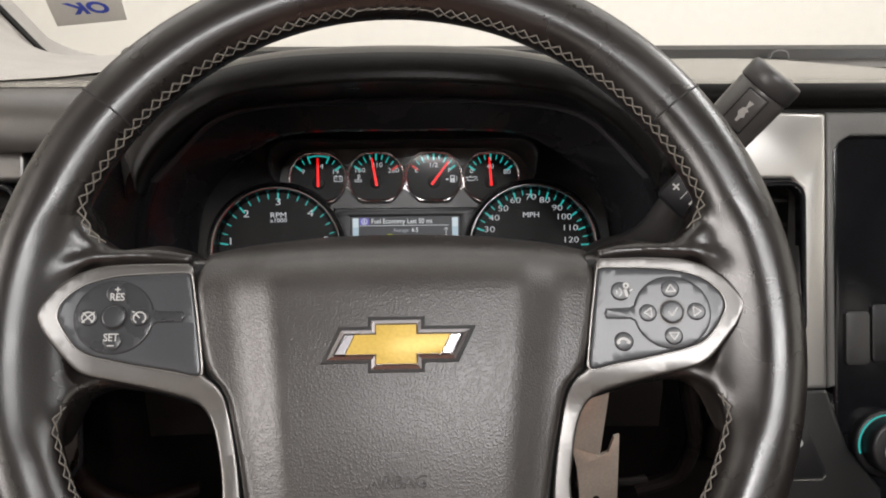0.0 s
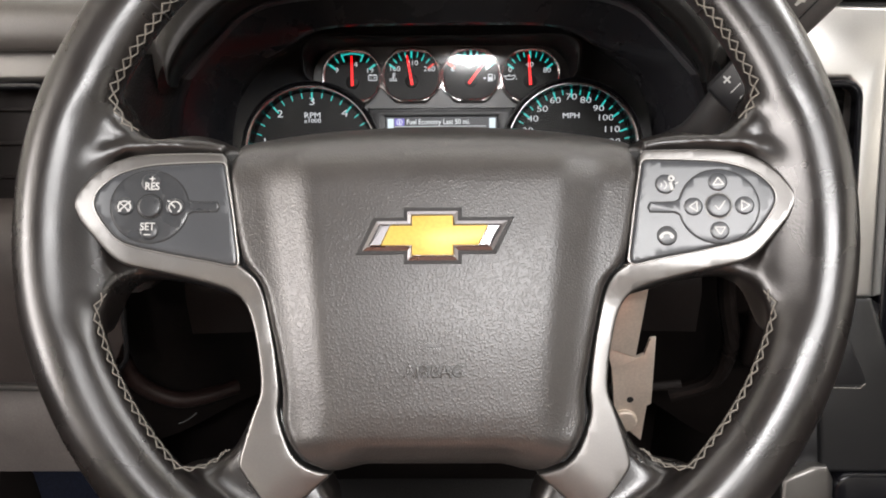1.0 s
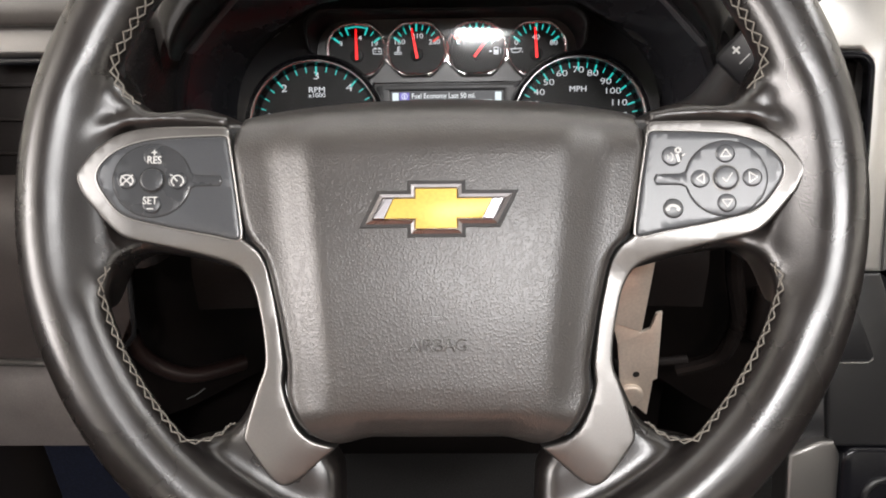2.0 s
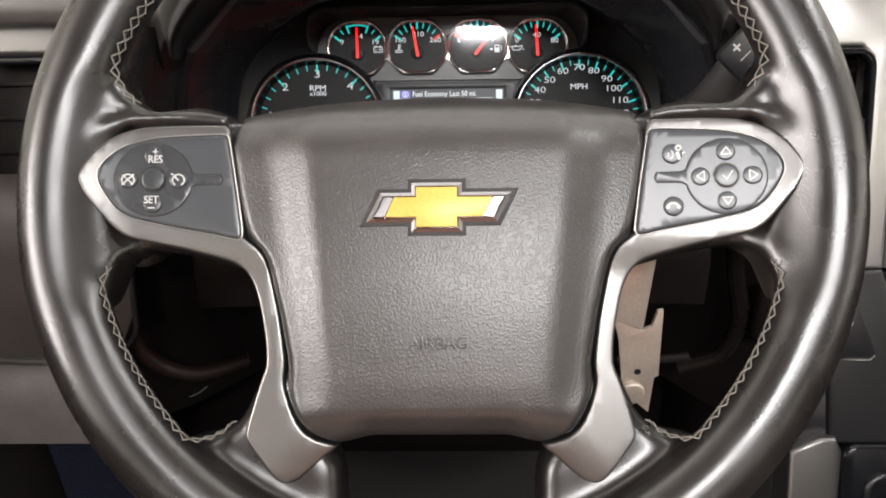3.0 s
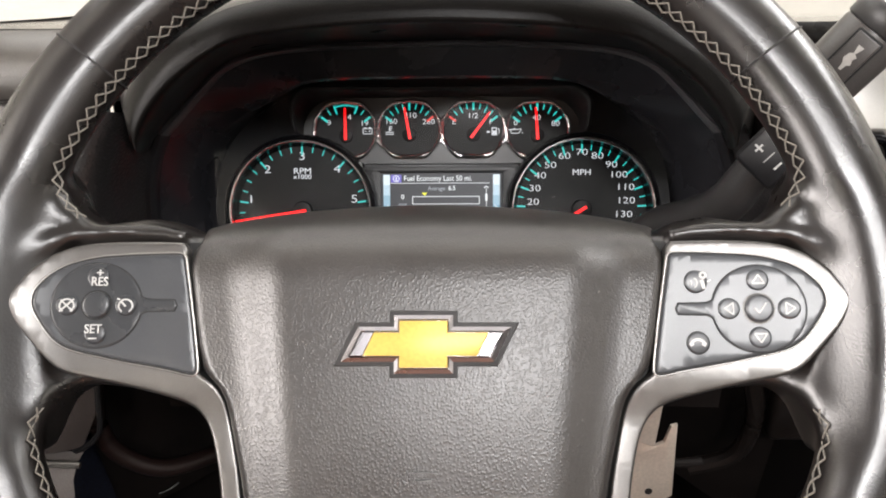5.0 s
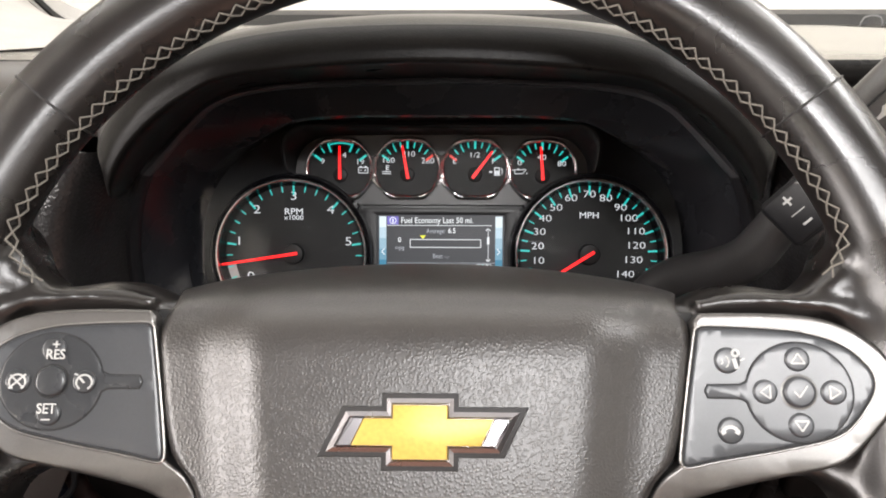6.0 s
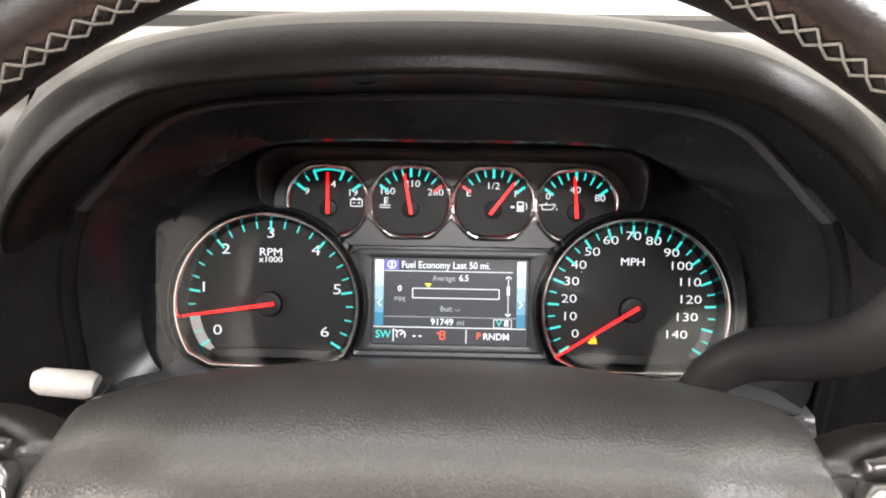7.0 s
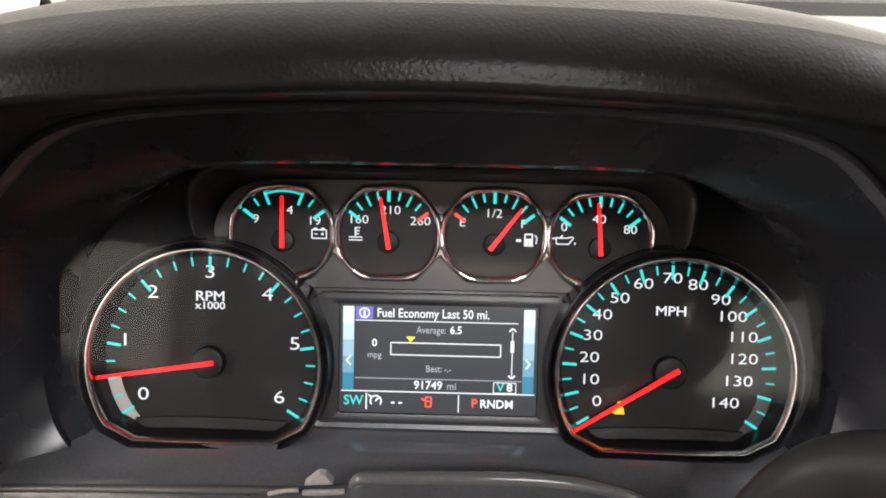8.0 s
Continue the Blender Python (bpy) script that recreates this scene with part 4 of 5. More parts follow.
def edge_path(plan, phi):
    """Along an inner edge given as places on the wheel's plane (mm)."""
    pts = spline(plan, 10)
    path, ways = [], []
    for i, p in enumerate(pts):
        t = np.array(pts[min(i + 1, len(pts) - 1)]) - np.array(pts[max(i - 1, 0)])
        t = t / np.hypot(*t)
        n = np.array((-t[1], t[0]))
        if n @ (np.array((0, RIM_Y)) - np.array(p)) < 0 and abs(p[0]) > 20:
            n = -n
        c, s = math.cos(radians(phi)), math.sin(radians(phi))
        sink = 10.5 * min(1.0, max(0.0, (159 - math.hypot(p[0], p[1] - RIM_Y)) / 9)) if p[1] < -90 else 0.0
        path.append(Vector((p[0] * MM, p[1] * MM, (RIM_C + TUBE_C * s - sink) * MM)))
        ways.append(Across((Vector((-n[0] * s, -n[1] * s, c)), Vector((n[0] * c, n[1] * c, s)))))
    return path, ways


def on_rim(t, phi=158):
    r = RIM_R + TUBE_A * math.cos(radians(phi)) - 0.3
    return (r * math.cos(radians(t)), RIM_Y + r * math.sin(radians(t)))


PHI = 22
upper = [(-137, 33.8), (-144, 40), (-148.5, 51)] + [on_rim(t) for t in range(156, 23, -6)] + [(148.5, 51), (144, 40), (137, 33.8)]
stitching(*edge_path(upper, PHI))
lower_l = [(-149.5, -41), (-152.8, -47.5)] + [on_rim(t, 166) for t in range(197, 226, 6)] + [(-113, -118.3), (-106, -119.4), (-100.5, -117.6), (-96, -114.3), (-93, -110.5)]
stitching(*edge_path(lower_l, 13), 0.0020)
stitching(*edge_path([(-x, y) for x, y in lower_l], 13), 0.0020)

# satin silver bezels and their control panels


def icon(name, strokes, parent, c=0.2, mat=None):
    bm = bmesh.new()
    for s in strokes:
        if len(s) == 5:
            bar(bm, *s[:4], s[4], c, c + 0.25)
        else:
            arc(bm, s[0], s[1], s[2], s[3], s[4], s[5], c, c + 0.25, 10)
    return part(name, bm, mat or M_PRINT, parent, "white printed symbol")


for side in (-1, 1):
    flip = (lambda p: p) if side < 0 else mirror
    bm = bmesh.new()
    slab(bm, flip(BEZEL), -19, -0.3, 1.5, 4)
    dice(bm)
    bezel = part("spoke_bezel", bm, M_SILVER, wheel, "satin silver spoke bezel", angle=50)
    bm = bmesh.new()
    slab(bm, offset(flip(PANEL), -0.9), -3, -0.1, 0.3, 1)
    dice(bm)
    part("gap", bm, M_GAP, bezel)
    # inner lip of the bezel, its highlight put into a paler metal
    bm = bmesh.new()
    band(bm, offset(flip(PANEL), -1.25), offset(flip(PANEL), -0.45), -3, -0.25, 0.2)
    part("bright_edge", bm, M_EDGEBRIGHT, bezel, "thin edge round the panel, highlight put into its colour")
    bm = bmesh.new()
    slab(bm, flip(PANEL), -3, 0.5, 0.9, 2)
    dice(bm)
    panel = part("control_panel", bm, M_PANEL, wheel, "slate grey panel with thumb buttons")
    cx, cy = side * 130.5, -1.0 if side < 0 else -2.6
    R = 17.4 if side < 0 else 17.6
    # round key field with a tab towards the hub
    fld = [(R * math.cos(radians(a)), R * 0.97 * math.sin(radians(a))) for a in range(12, 349, 8)]
    tab = [(R + 2, -2.4), (R + 13, -2.2), (R + 14, 0), (R + 13, 2.2), (R + 2, 2.4)]
    out = [(cx - side * x, cy + y) for x, y in (fld + tab)]
    bm = bmesh.new()
    slab(bm, offset(out, -0.35), 0.2, 0.62, 0.1, 1)
    dice(bm)
    part("key_groove", bm, M_GAP, panel)
    bm = bmesh.new()
    slab(bm, out, 0.2, 0.95, 0.5, 2)
    dice(bm)
    keys = part("key_field", bm, M_BUTTON if side < 0 else M_PANEL, panel)
    for dx, dy in ((0, 11.2), (0, -11.2), (11.2, 0), (-11.2, 0)):
        bm = bmesh.new()
        disc(bm, cx + dx, cy + dy, 4.3, 0.6, 1.7, 1.0, 20, 3)
        part("button", bm, M_BUTTON if side < 0 else M_PANEL, panel)
    bm = bmesh.new()
    disc(bm, cx, cy, 6.3, 0.6, 1.0, 0.3, 28, 2)
    part("button_ring", bm, M_GAP if side < 0 else M_SILVER, panel)
    bm = bmesh.new()
    disc(bm, cx, cy, 5.4, 0.6, 2.3, 1.2, 28, 4)
    part("button", bm, M_BUTTON if side < 0 else M_PANEL, panel)
    if side < 0:
        words("print", "RES", cx + 1, cy + 9.2, 5.0, 1.9, M_PRINT, panel, bold=0.05, wide=0.85)
        words("print", "+", cx + 1, cy + 12.6, 5.0, 1.9, M_PRINT, panel, bold=0.05)
        words("print", "SET", cx - 0.5, cy - 9.6, 5.0, 1.9, M_PRINT, panel, bold=0.05, wide=0.85)
        icon("print", [(cx - 2, cy - 13.2, cx + 1, cy - 13.2, 0.5)], panel, 1.75)
        for k, x in ((0, cx - 11), (1, cx + 11.5)):
            st = [(x, cy - 0.4, 2.7, -20, 200, 0.6), (x - 2.4, cy - 1.5, x - 1.4, cy - 2.6, 0.6), (x + 2.4, cy - 1.5, x + 1.4, cy - 2.6, 0.6)]
            st += [(x - 2.6, cy - 2.6, x + 2.6, cy + 2.4, 0.6), (x - 2.4, cy + 2.0, x + 2.2, cy - 2.4, 0.5)] if k == 0 else [(x, cy - 0.5, x - 1.6, cy + 1.2, 0.7), (x - 3.4, cy + 2.6, x - 2.2, cy + 2.2, 0.6)]
            icon("print", st, panel, 1.75)
    else:
        for a in (0, 90, 180, 270):
            c, s = math.cos(radians(a)), math.sin(radians(a))
            tri = [(13.2, 0), (9.8, 2.3), (9.8, -2.3)]
            tri = [(cx + x * c - y * s, cy + x * s + y * c) for x, y in tri]
            icon("print", [(*tri[i], *tri[(i + 1) % 3], 0.55) for i in range(3)], panel, 1.75)
        icon("print", [(cx - 2, cy + 0.2, cx - 0.4, cy - 1.8, 0.55), (cx - 0.4, cy - 1.8, cx + 2.4, cy + 2.2, 0.55)], panel, 2.3)
        for y, st in ((8.1, [(105.2, 7.6, 2.2, -60, 60, 0.5), (104.3, 7.6, 1.0, -60, 60, 0.5), (109.7, 10.6, 1.1, 0, 360, 0.9), (109.1, 8.8, 110.1, 5.2, 1.4), (111.3, 8.0, 112.7, 8.8, 0.6)]),
                      (-15.9, [(106.7, -17.6, 3.0, 25, 155, 1.2), (103.6, -16.8, 105.0, -16.0, 1.4), (109.8, -16.8, 108.4, -16.0, 1.4)])):
            bm = bmesh.new()
            disc(bm, 107.1, y, 4.6, 0.2, 1.5, 1.0, 24, 3)
            part("button", bm, M_BUTTON if y < 0 else M_PANEL, panel)
            icon("print", st, panel, 1.45)

# the spoke fittings fall back towards the hub
for ob in [o for o in wheel.children_recursive if o.parent.name.startswith(("spoke_bezel", "control_panel")) or o.name.startswith(("spoke_bezel", "control_panel"))]:
    for v in ob.data.vertices:
        k = min(1.0, max(0.0, (abs(v.co.x) / MM - 105) / 60))
        low = min(1.0, max(0.0, (-v.co.y / MM - 26) / 22))
        tip = min(1.0, max(0.0, (abs(v.co.x) / MM - 138) / 26))
        turn = min(1.0, max(0.0, (-v.co.y / MM - 120 + 0.9 * (70 - abs(v.co.x) / MM)) / 34))
        v.co.z += (-4.5 * turn * turn - 9.6 + 4.2 * k * k * (3 - 2 * k) + 4.6 * tip * tip - 3.2 * low * low * (3 - 2 * low)) * MM

# airbag cover: dished sides, top rolled far back
SIDE = [(58, 46), (95.5, 30), (96.6, 24), (97.4, 18.5), (97.0, 12), (95.6, 5), (93.2, -8), (90.8, -18), (88.2, -26), (85.6, -29.4), (82.2, -32.4), (79.8, -35.6), (78, -39.5), (76, -47), (74.2, -55), (72, -64), (70.3, -73), (68.6, -82), (68.0, -86), (68.2, -91), (68.4, -96.5), (67.6, -100.5), (65.9, -105.5), (63.9, -109.6), (61.4, -113.4), (58.6, -116.4), (55.4, -118.9), (51.6, -120.8), (47.5, -122.2)]


def pad_half(b):
    """Half width of the cover at height b."""
    pts = SIDE[1:]
    for (x0, y0), (x1, y1) in zip(pts, pts[1:]):
        if y1 <= b <= y0:
            return x1 + (x0 - x1) * (b - y1) / (y0 - y1)
    return pts[0][0] if b > pts[0][1] else pts[-1][0]


def ease(x):
    x = min(1.0, max(0.0, x))
    return x * x * (3 - 2 * x)


# rows from the bottom edge up over the face and back along the top: (height, depth, share of the side roll)
ROWS = [(-122.1, -22), (-121.8, -16), (-120.6, -12.0), (-118.2, -8.6), (-115.2, -5.9), (-112.2, -3.6), (-109.4, -1.8), (-106.6, -0.6), (-104, 0.0), (-101, 0.3)]
ROWS += [(b, 0.9 + 1.6 * math.sin(math.pi * (b + 97) / 104)) for b in np.linspace(-97, 7, 24)]
ROWS += [(12, 0.5), (17, -0.7), (22, -2.7), (26.5, -5.7), (30.5, -9.8), (34.2, -15.2), (37.8, -22.5), (41.2, -31), (44.6, -40.5), (47.4, -50), (49.4, -59), (50.8, -68), (51.9, -78), (52.8, -88), (53.2, -98), (52.9, -106), (51.2, -112), (46, -117), (38, -120)]
bm = bmesh.new()
U = np.linspace(-1, 1, 141)
loops = []
for b, c in ROWS:
    w = pad_half(max(b, -122.1)) - 0.6 if b < 30 else 95.0 + 9.0 * ease((-10 - c) / 45) + 22.0 * ease((-58 - c) / 40)
    row = []
    for u in U:
        a = u * w
        e = abs(u)
        slope = (min(max(b, -97.0), 20.0) + 97.0) / 117.0
        x, wide = abs(a) - (47.0 + 12.0 * slope), 13.0 + 6.5 * slope
        soft = 4.5
        fall = 0.0 if x < -soft else (x + soft) ** 2 / (4 * soft) if x < soft else x if x < wide - soft else wide - (wide + soft - x) ** 2 / (4 * soft) if x < wide + soft else wide
        fade = ease((b + 120) / 26)
        edge = max(0.0, 1 - (w - abs(a)) / 4.0)
        fade *= 1 - ease((b - 26) / 20)
        roll = -0.34 * fall * fade - 0.05 * max(0.0, x - wide) - 3.6 * edge * edge - 0.0004 * a * a
        y = b
        if b > 20:      # the crown falls off a little towards its ends
            y = b - ease((b - 20) / 25) * ((0.00050 + 0.00042 * ease((-22 - c) / 50)) * a * a + 2.4 * (a / w) ** 6)
        if b < -104:    # the bottom edge lifts in the middle between the legs
            y = b + 3.4 * (1 - ease((abs(a) - 28) / 19)) * ease((-104 - b) / 14)
        row.append((a * MM, y * MM, (c + roll) * MM))
    loops.append(row)
loft(bm, loops, False)
pad = part("airbag_cover", bm, M_PAD, wheel, "grained dark leather airbag cover", angle=70)
bm = bmesh.new()
gap = [(x, max(y, -117.0)) for x, y in SIDE[2:]]
gap = offset(gap + mirror(gap), -1.6)
slab(bm, gap, -36, -16.5, 0.3, 1)
part("gap", bm, M_GAP, wheel)
# back of the hub
bm = bmesh.new()
loft(bm, [[(0.085 * k * math.cos(a), -0.045 + 0.075 * k * math.sin(a) + dy, c) for a in np.linspace(0, 2 * math.pi, 29)[:-1]] for k, c, dy in ((0.9, -0.018, 0), (0.9, -0.03, 0), (0.75, -0.06, 0), (0.7, -0.075, 0))], True, (False, True))
part("hub_back", bm, M_BLACK, wheel)

# emblem: a plain gold bar-and-block shape in a chrome frame
def emblem_outline(g=0.0):
    return [(-30.2 - 1.7 * g, -22.6 - g), (-24.2 - 0.8 * g, -10.6 + g), (-10.4 - g, -10.6 + g), (-10.4 - g, -6.2 + g), (10.8 + g, -6.2 + g), (10.8 + g, -10.6 + g),
            (32.6 + 1.7 * g, -10.6 + g), (26.4 + 0.8 * g, -22.6 - g), (10.8 + g, -22.6 - g), (10.8 + g, -27.0 - g), (-10.4 - g, -27.0 - g), (-10.4 - g, -22.6 - g)]


emblem = thing("emblem", WHEEL, "gold badge in a chrome frame on the airbag cover", "badge")
# dark border plate: the shade in the badge's groove is put into its colour
bm = bmesh.new()
slab(bm, emblem_outline(2.3), 0.6, 2.6, 0.5, 2)
part("recess", bm, M_SEAM, emblem)
bm = bmesh.new()
lv = lambda p, c: [(x * MM, y * MM, c * MM) for x, y in p]
loft(bm, [lv(emblem_outline(0.7), 1.5), lv(emblem_outline(0.6), 2.6), lv(emblem_outline(-0.9), 3.6), lv(emblem_outline(-1.5), 3.2)], True, (True, True))
part("frame", bm, M_BADGE, emblem, "chrome frame", angle=20)
for s in (-1, 1):
    bm = bmesh.new()
    tip = [(x * s, y) for x, y in ([(25.0, -12.1), (30.3, -12.1), (24.8, -21.1), (20.6, -21.1)] if s > 0 else [(18.4, -12.1), (22.2, -12.1), (27.9, -21.1), (22.8, -21.1)])]
    slab(bm, tip, 3.1, 4.2, 0.3, 1)
    part("tip", bm, M_BADGE, emblem, "chrome tip", angle=12)
bm = bmesh.new()
slab(bm, [(-22.6, -21.0), (-18.6, -12.2), (-8.9, -12.2), (-8.9, -7.8), (9.3, -7.8), (9.3, -12.2), (24.8, -12.2), (20.4, -21.0), (9.3, -21.0), (9.3, -25.4), (-8.9, -25.4), (-8.9, -21.0)], 3.0, 4.3, 0.5, 2)
part("inlay", bm, M_GOLD, emblem, "gold inlay")
words("lettering", "AIRBAG", 0.6, -76.5, 7.6, 2.3, M_PAD, pad, bold=-0.3, depth=1.0, bevel=0.3, wide=1.0, label="raised lettering in the leather")
bm = bmesh.new()
bar(bm, -6, -63.5, -6, -67.5, 0.9, 1.6, 3.5)
bar(bm, -6, -64.3, 5.4, -64.3, 0.9, 1.6, 3.5)
bar(bm, -3, -66.8, 3.4, -66.8, 0.9, 1.6, 3.5)
part("symbol", bm, M_PAD, pad)

# ---- steering column, shifter, stalks ----
column = thing("steering_column", WHEEL @ pose(0, -0.04, -0.08), "black steering column cover", "steering column")
bm = bmesh.new()
loops = []
for k, (c, sx, sy, dy) in enumerate(((0.006, 0.050, 0.052, 0.0), (-0.02, 0.056, 0.058, 0.0), (-0.10, 0.058, 0.062, -0.002), (-0.20, 0.060, 0.060, 0.0), (-0.30, 0.062, 0.058, 0.005))):
    loops.append([(sx * (abs(math.cos(a)) ** 0.6) * (1 if math.cos(a) >= 0 else -1), dy + sy * (abs(math.sin(a)) ** 0.7) * (1 if math.sin(a) >= 0 else -1), c) for a in np.linspace(0, 2 * math.pi, 41)[:-1]])
loft(bm, loops, True, (True, True))
part("cover", bm, M_DEEP, column, angle=50)
bm = bmesh.new()
slab(bm, [(-34, 63), (-24, 63), (-29, 72)], -100, -92, 1.0, 2)
part("top_tab", bm, M_GREY, column)

shifter = thing("gear_shifter", pose(0.075, 0.475, 0.668), "black column gear shifter with a ribbed round knob", "gear shifter")
SO = Vector((0.075, 0.475, 0.668))
AX = [(0.117, 0.513, 0.630), (0.129, 0.508, 0.654), (0.143, 0.500, 0.669), (0.159, 0.480, 0.683), (0.168, 0.461, 0.700), (0.176, 0.448, 0.726), (0.185, 0.435, 0.757)]
bm = bmesh.new()
tube(bm, [Vector(tuple(p)) - SO for p in spline(AX, 6)], [0.0075 + 0.0055 * math.sin(k / 36 * math.pi) ** 0.8 for k in range(37)], 18, True, 0.9, (0, -1, 0.3))
part("arm", bm, M_CAP, shifter, angle=60)
k0, k1 = Vector((0.1823, 0.4347, 0.758)), Vector((0.2178, 0.4212, 0.811))
ax = (k1 - k0).normalized()
bm = bmesh.new()
tube(bm, [k0 - ax * 0.006 - SO, k0 - ax * 0.002 - SO, k0 + ax * 0.052 - SO, k0 + ax * 0.0535 - SO], [0.0130, 0.0152, 0.0160, 0.0154], 28, True, 1.0, (0, -1, 0.3))
knob_b = part("knob", bm, M_KNOB, shifter, "dark ribbed knob", angle=50)
bm = bmesh.new()
tube(bm, [k0 + ax * 0.0537 - SO, k0 + ax * 0.0545 - SO, k0 + ax * 0.062 - SO, k0 + ax * 0.0645 - SO, k0 + ax * 0.0655 - SO], [0.0157, 0.0165, 0.0165, 0.0160, 0.0150], 28, True, 1.0, (0, -1, 0.3))
part("cap", bm, M_CAP, knob_b, "dark flat end cap", angle=50)
# tow button on the knob and the +/- rocker on the arm, both facing the driver
def facing(at, along, towards):
    """A frame at a place: x along a bar, z towards the driver."""
    x = Vector(along).normalized()
    z = Vector(towards) - x * x.dot(Vector(towards))
    z.normalize()
    y = z.cross(x)
    return Matrix(((x[0], y[0], z[0], at[0]), (x[1], y[1], z[1], at[1]), (x[2], y[2], z[2], at[2]), (0, 0, 0, 1)))


tow = thing("tow_button", facing(k0 + ax * 0.040, ax, (-0.41, -0.90, 0.15)), "small dark button with a light mark on the shifter knob", "button")
bm = bmesh.new()
slab(bm, rounded(-12, -7.0, 12, 7.0, 1.2), 12, 16.3, 0.4, 2)
part("frame", bm, M_GAP, tow)
bm = bmesh.new()
slab(bm, rounded(-11, -6.0, 11, 6.0, 0.8), 13, 16.8, 0.5, 2)
part("key", bm, M_KNOB, tow)
bm = bmesh.new()
slab(bm, [(-7, -0.8), (-4, -1.2), (-3, -2.6), (-0.5, -1.4), (1, -2.2), (2, -0.4), (6, -1.6), (6, 1.6), (2, 0.6), (1, 2.0), (-2, 2.6), (-4, 1.0), (-7, 0.6)], 16.7, 17.1, 0.1, 1)
part("mark", bm, M_GREY, tow)
rocker = thing("gear_rocker", facing((0.184, 0.444, 0.7385), (0.42, -0.42, 0.80), (-0.30, -0.9, 0.40)), "black plus and minus rocker on the shifter arm", "button")
bm = bmesh.new()
slab(bm, rounded(-13, -15, 14, 12, 4), 6, 16.6, 1.5, 3)
part("frame", bm, M_GAP, rocker)
bm = bmesh.new()
slab(bm, rounded(-12.3, -14.3, 13.3, 11.3, 3.5), 8, 17.6, 2, 3)
part("key", bm, M_BLACK, rocker)
icon("plus", [(-1.2, 5.6, 4.2, 5.6, 1.1), (1.5, 2.9, 1.5, 8.3, 1.1)], rocker, 17.5)
icon("divider", [(-2.6, -1.4, 5.6, -1.4, 0.5)], rocker, 17.5)
icon("minus", [(-1.2, -7.6, 4.2, -7.6, 1.1)], rocker, 17.5)

signal = thing("turn_signal_stalk", pose(-0.085, 0.472, 0.666), "dark turn signal stalk with a pale grey end", "stalk")
bm = bmesh.new()
tube(bm, [(0.0, 0.012, -0.085), (-0.035, 0.0, -0.052), (-0.052, -0.012, -0.018), (-0.0585, -0.018, 0.0075)], [0.010, 0.008, 0.007, 0.0062], 14)
part("arm", bm, M_BLACK, signal)
bm = bmesh.new()
tube(bm, [(-0.058, -0.018, 0.0085), (-0.061, -0.018, 0.009), (-0.079, -0.021, 0.0125), (-0.082, -0.0215, 0.013)], [0.0048, 0.0060, 0.0056, 0.0038], 14)
part("end", bm, M_GREY, signal, "pale grey end")

# bare steel bracket beside the column
bracket = thing("column_bracket", pose(0.135, 0.44, 0.53), "bare steel bracket with a bolt beside the column", "bracket")
B = Matrix(((1, 0, 0, 0), (0, 0, -1, 0), (0, 1, 0, 0), (0, 0, 0, 1)))


def bracket_part(name, fn, mat, label=""):
    bm = bmesh.new()
    fn(bm)
    bmesh.ops.transform(bm, matrix=B, verts=bm.verts)
    return part(name, bm, mat, bracket, label)


bracket_part("plate", lambda bm: slab(bm, [(-18, 22), (4, 10), (10, 13), (13, 26), (17, 27), (20, -31), (17, -33), (16, -66), (-4, -47), (-7, -36), (-12, 0)], -3, 0, 0.8, 2), M_STEEL)
bracket_part("upper_plate", lambda bm: slab(bm, [(-14, 70), (6, 70), (3, 13), (-19, 22)], 1, 4, 0.6, 2), M_STEEL)
bracket_part("bolt", lambda bm: disc(bm, 1, -46, 10, -1, 3.5, 2.5, 24, 3), M_STEEL, "rounded bolt head")
bracket_part("hole", lambda bm: disc(bm, 4, -27, 2.6, -1, 0.3, 0.1, 12, 1), M_GAP)


# ---- instrument cluster (mm on its own leaning plane) ----
cluster = thing("instrument_cluster", CLUSTER, "black instrument cluster with chrome-ringed dials lit teal and white", "instrument cluster")
bm = bmesh.new()
slab(bm, rounded(-186, -98, 186, 62, 30), -16, -5, 2, 2)
part("face_panel", bm, M_FACE, cluster, "black face panel")


def dial_outline(x, y, r, cut, n=64):
    """A circle whose foot is cut flat, with rounded shoulders."""
    half = math.degrees(math.acos(cut / r))
    pts = [(x + r * math.cos(radians(a)), y + r * math.sin(radians(a))) for a in np.linspace(-90 + half + 9, 270 - half - 9, n)]
    xa = math.sqrt(r * r - cut * cut)
    return pts + [(x - xa * 0.80, y - cut), (x - xa * 0.4, y - cut - 0.4), (x, y - cut - 0.5), (x + xa * 0.4, y - cut - 0.4), (x + xa * 0.80, y - cut)]


def needle(name, x, y, angle, r0, r1, w, c, parent):
    ca, sa = math.cos(radians(angle)), math.sin(radians(angle))
    bm = bmesh.new()
    bar(bm, x - r0 * ca, y - r0 * sa, x + r1 * ca, y + r1 * sa, w, c, c + 1.2, w * 0.6)
    return part(name, bm, M_NEEDLE, parent, "red lit needle")


def tick(bm, x, y, angle, r0, r1, w, c=0.3, w1=None):
    ca, sa = math.cos(radians(angle)), math.sin(radians(angle))
    bar(bm, x + r0 * ca, y + r0 * sa, x + r1 * ca, y + r1 * sa, w, c, c + 0.2, w1)


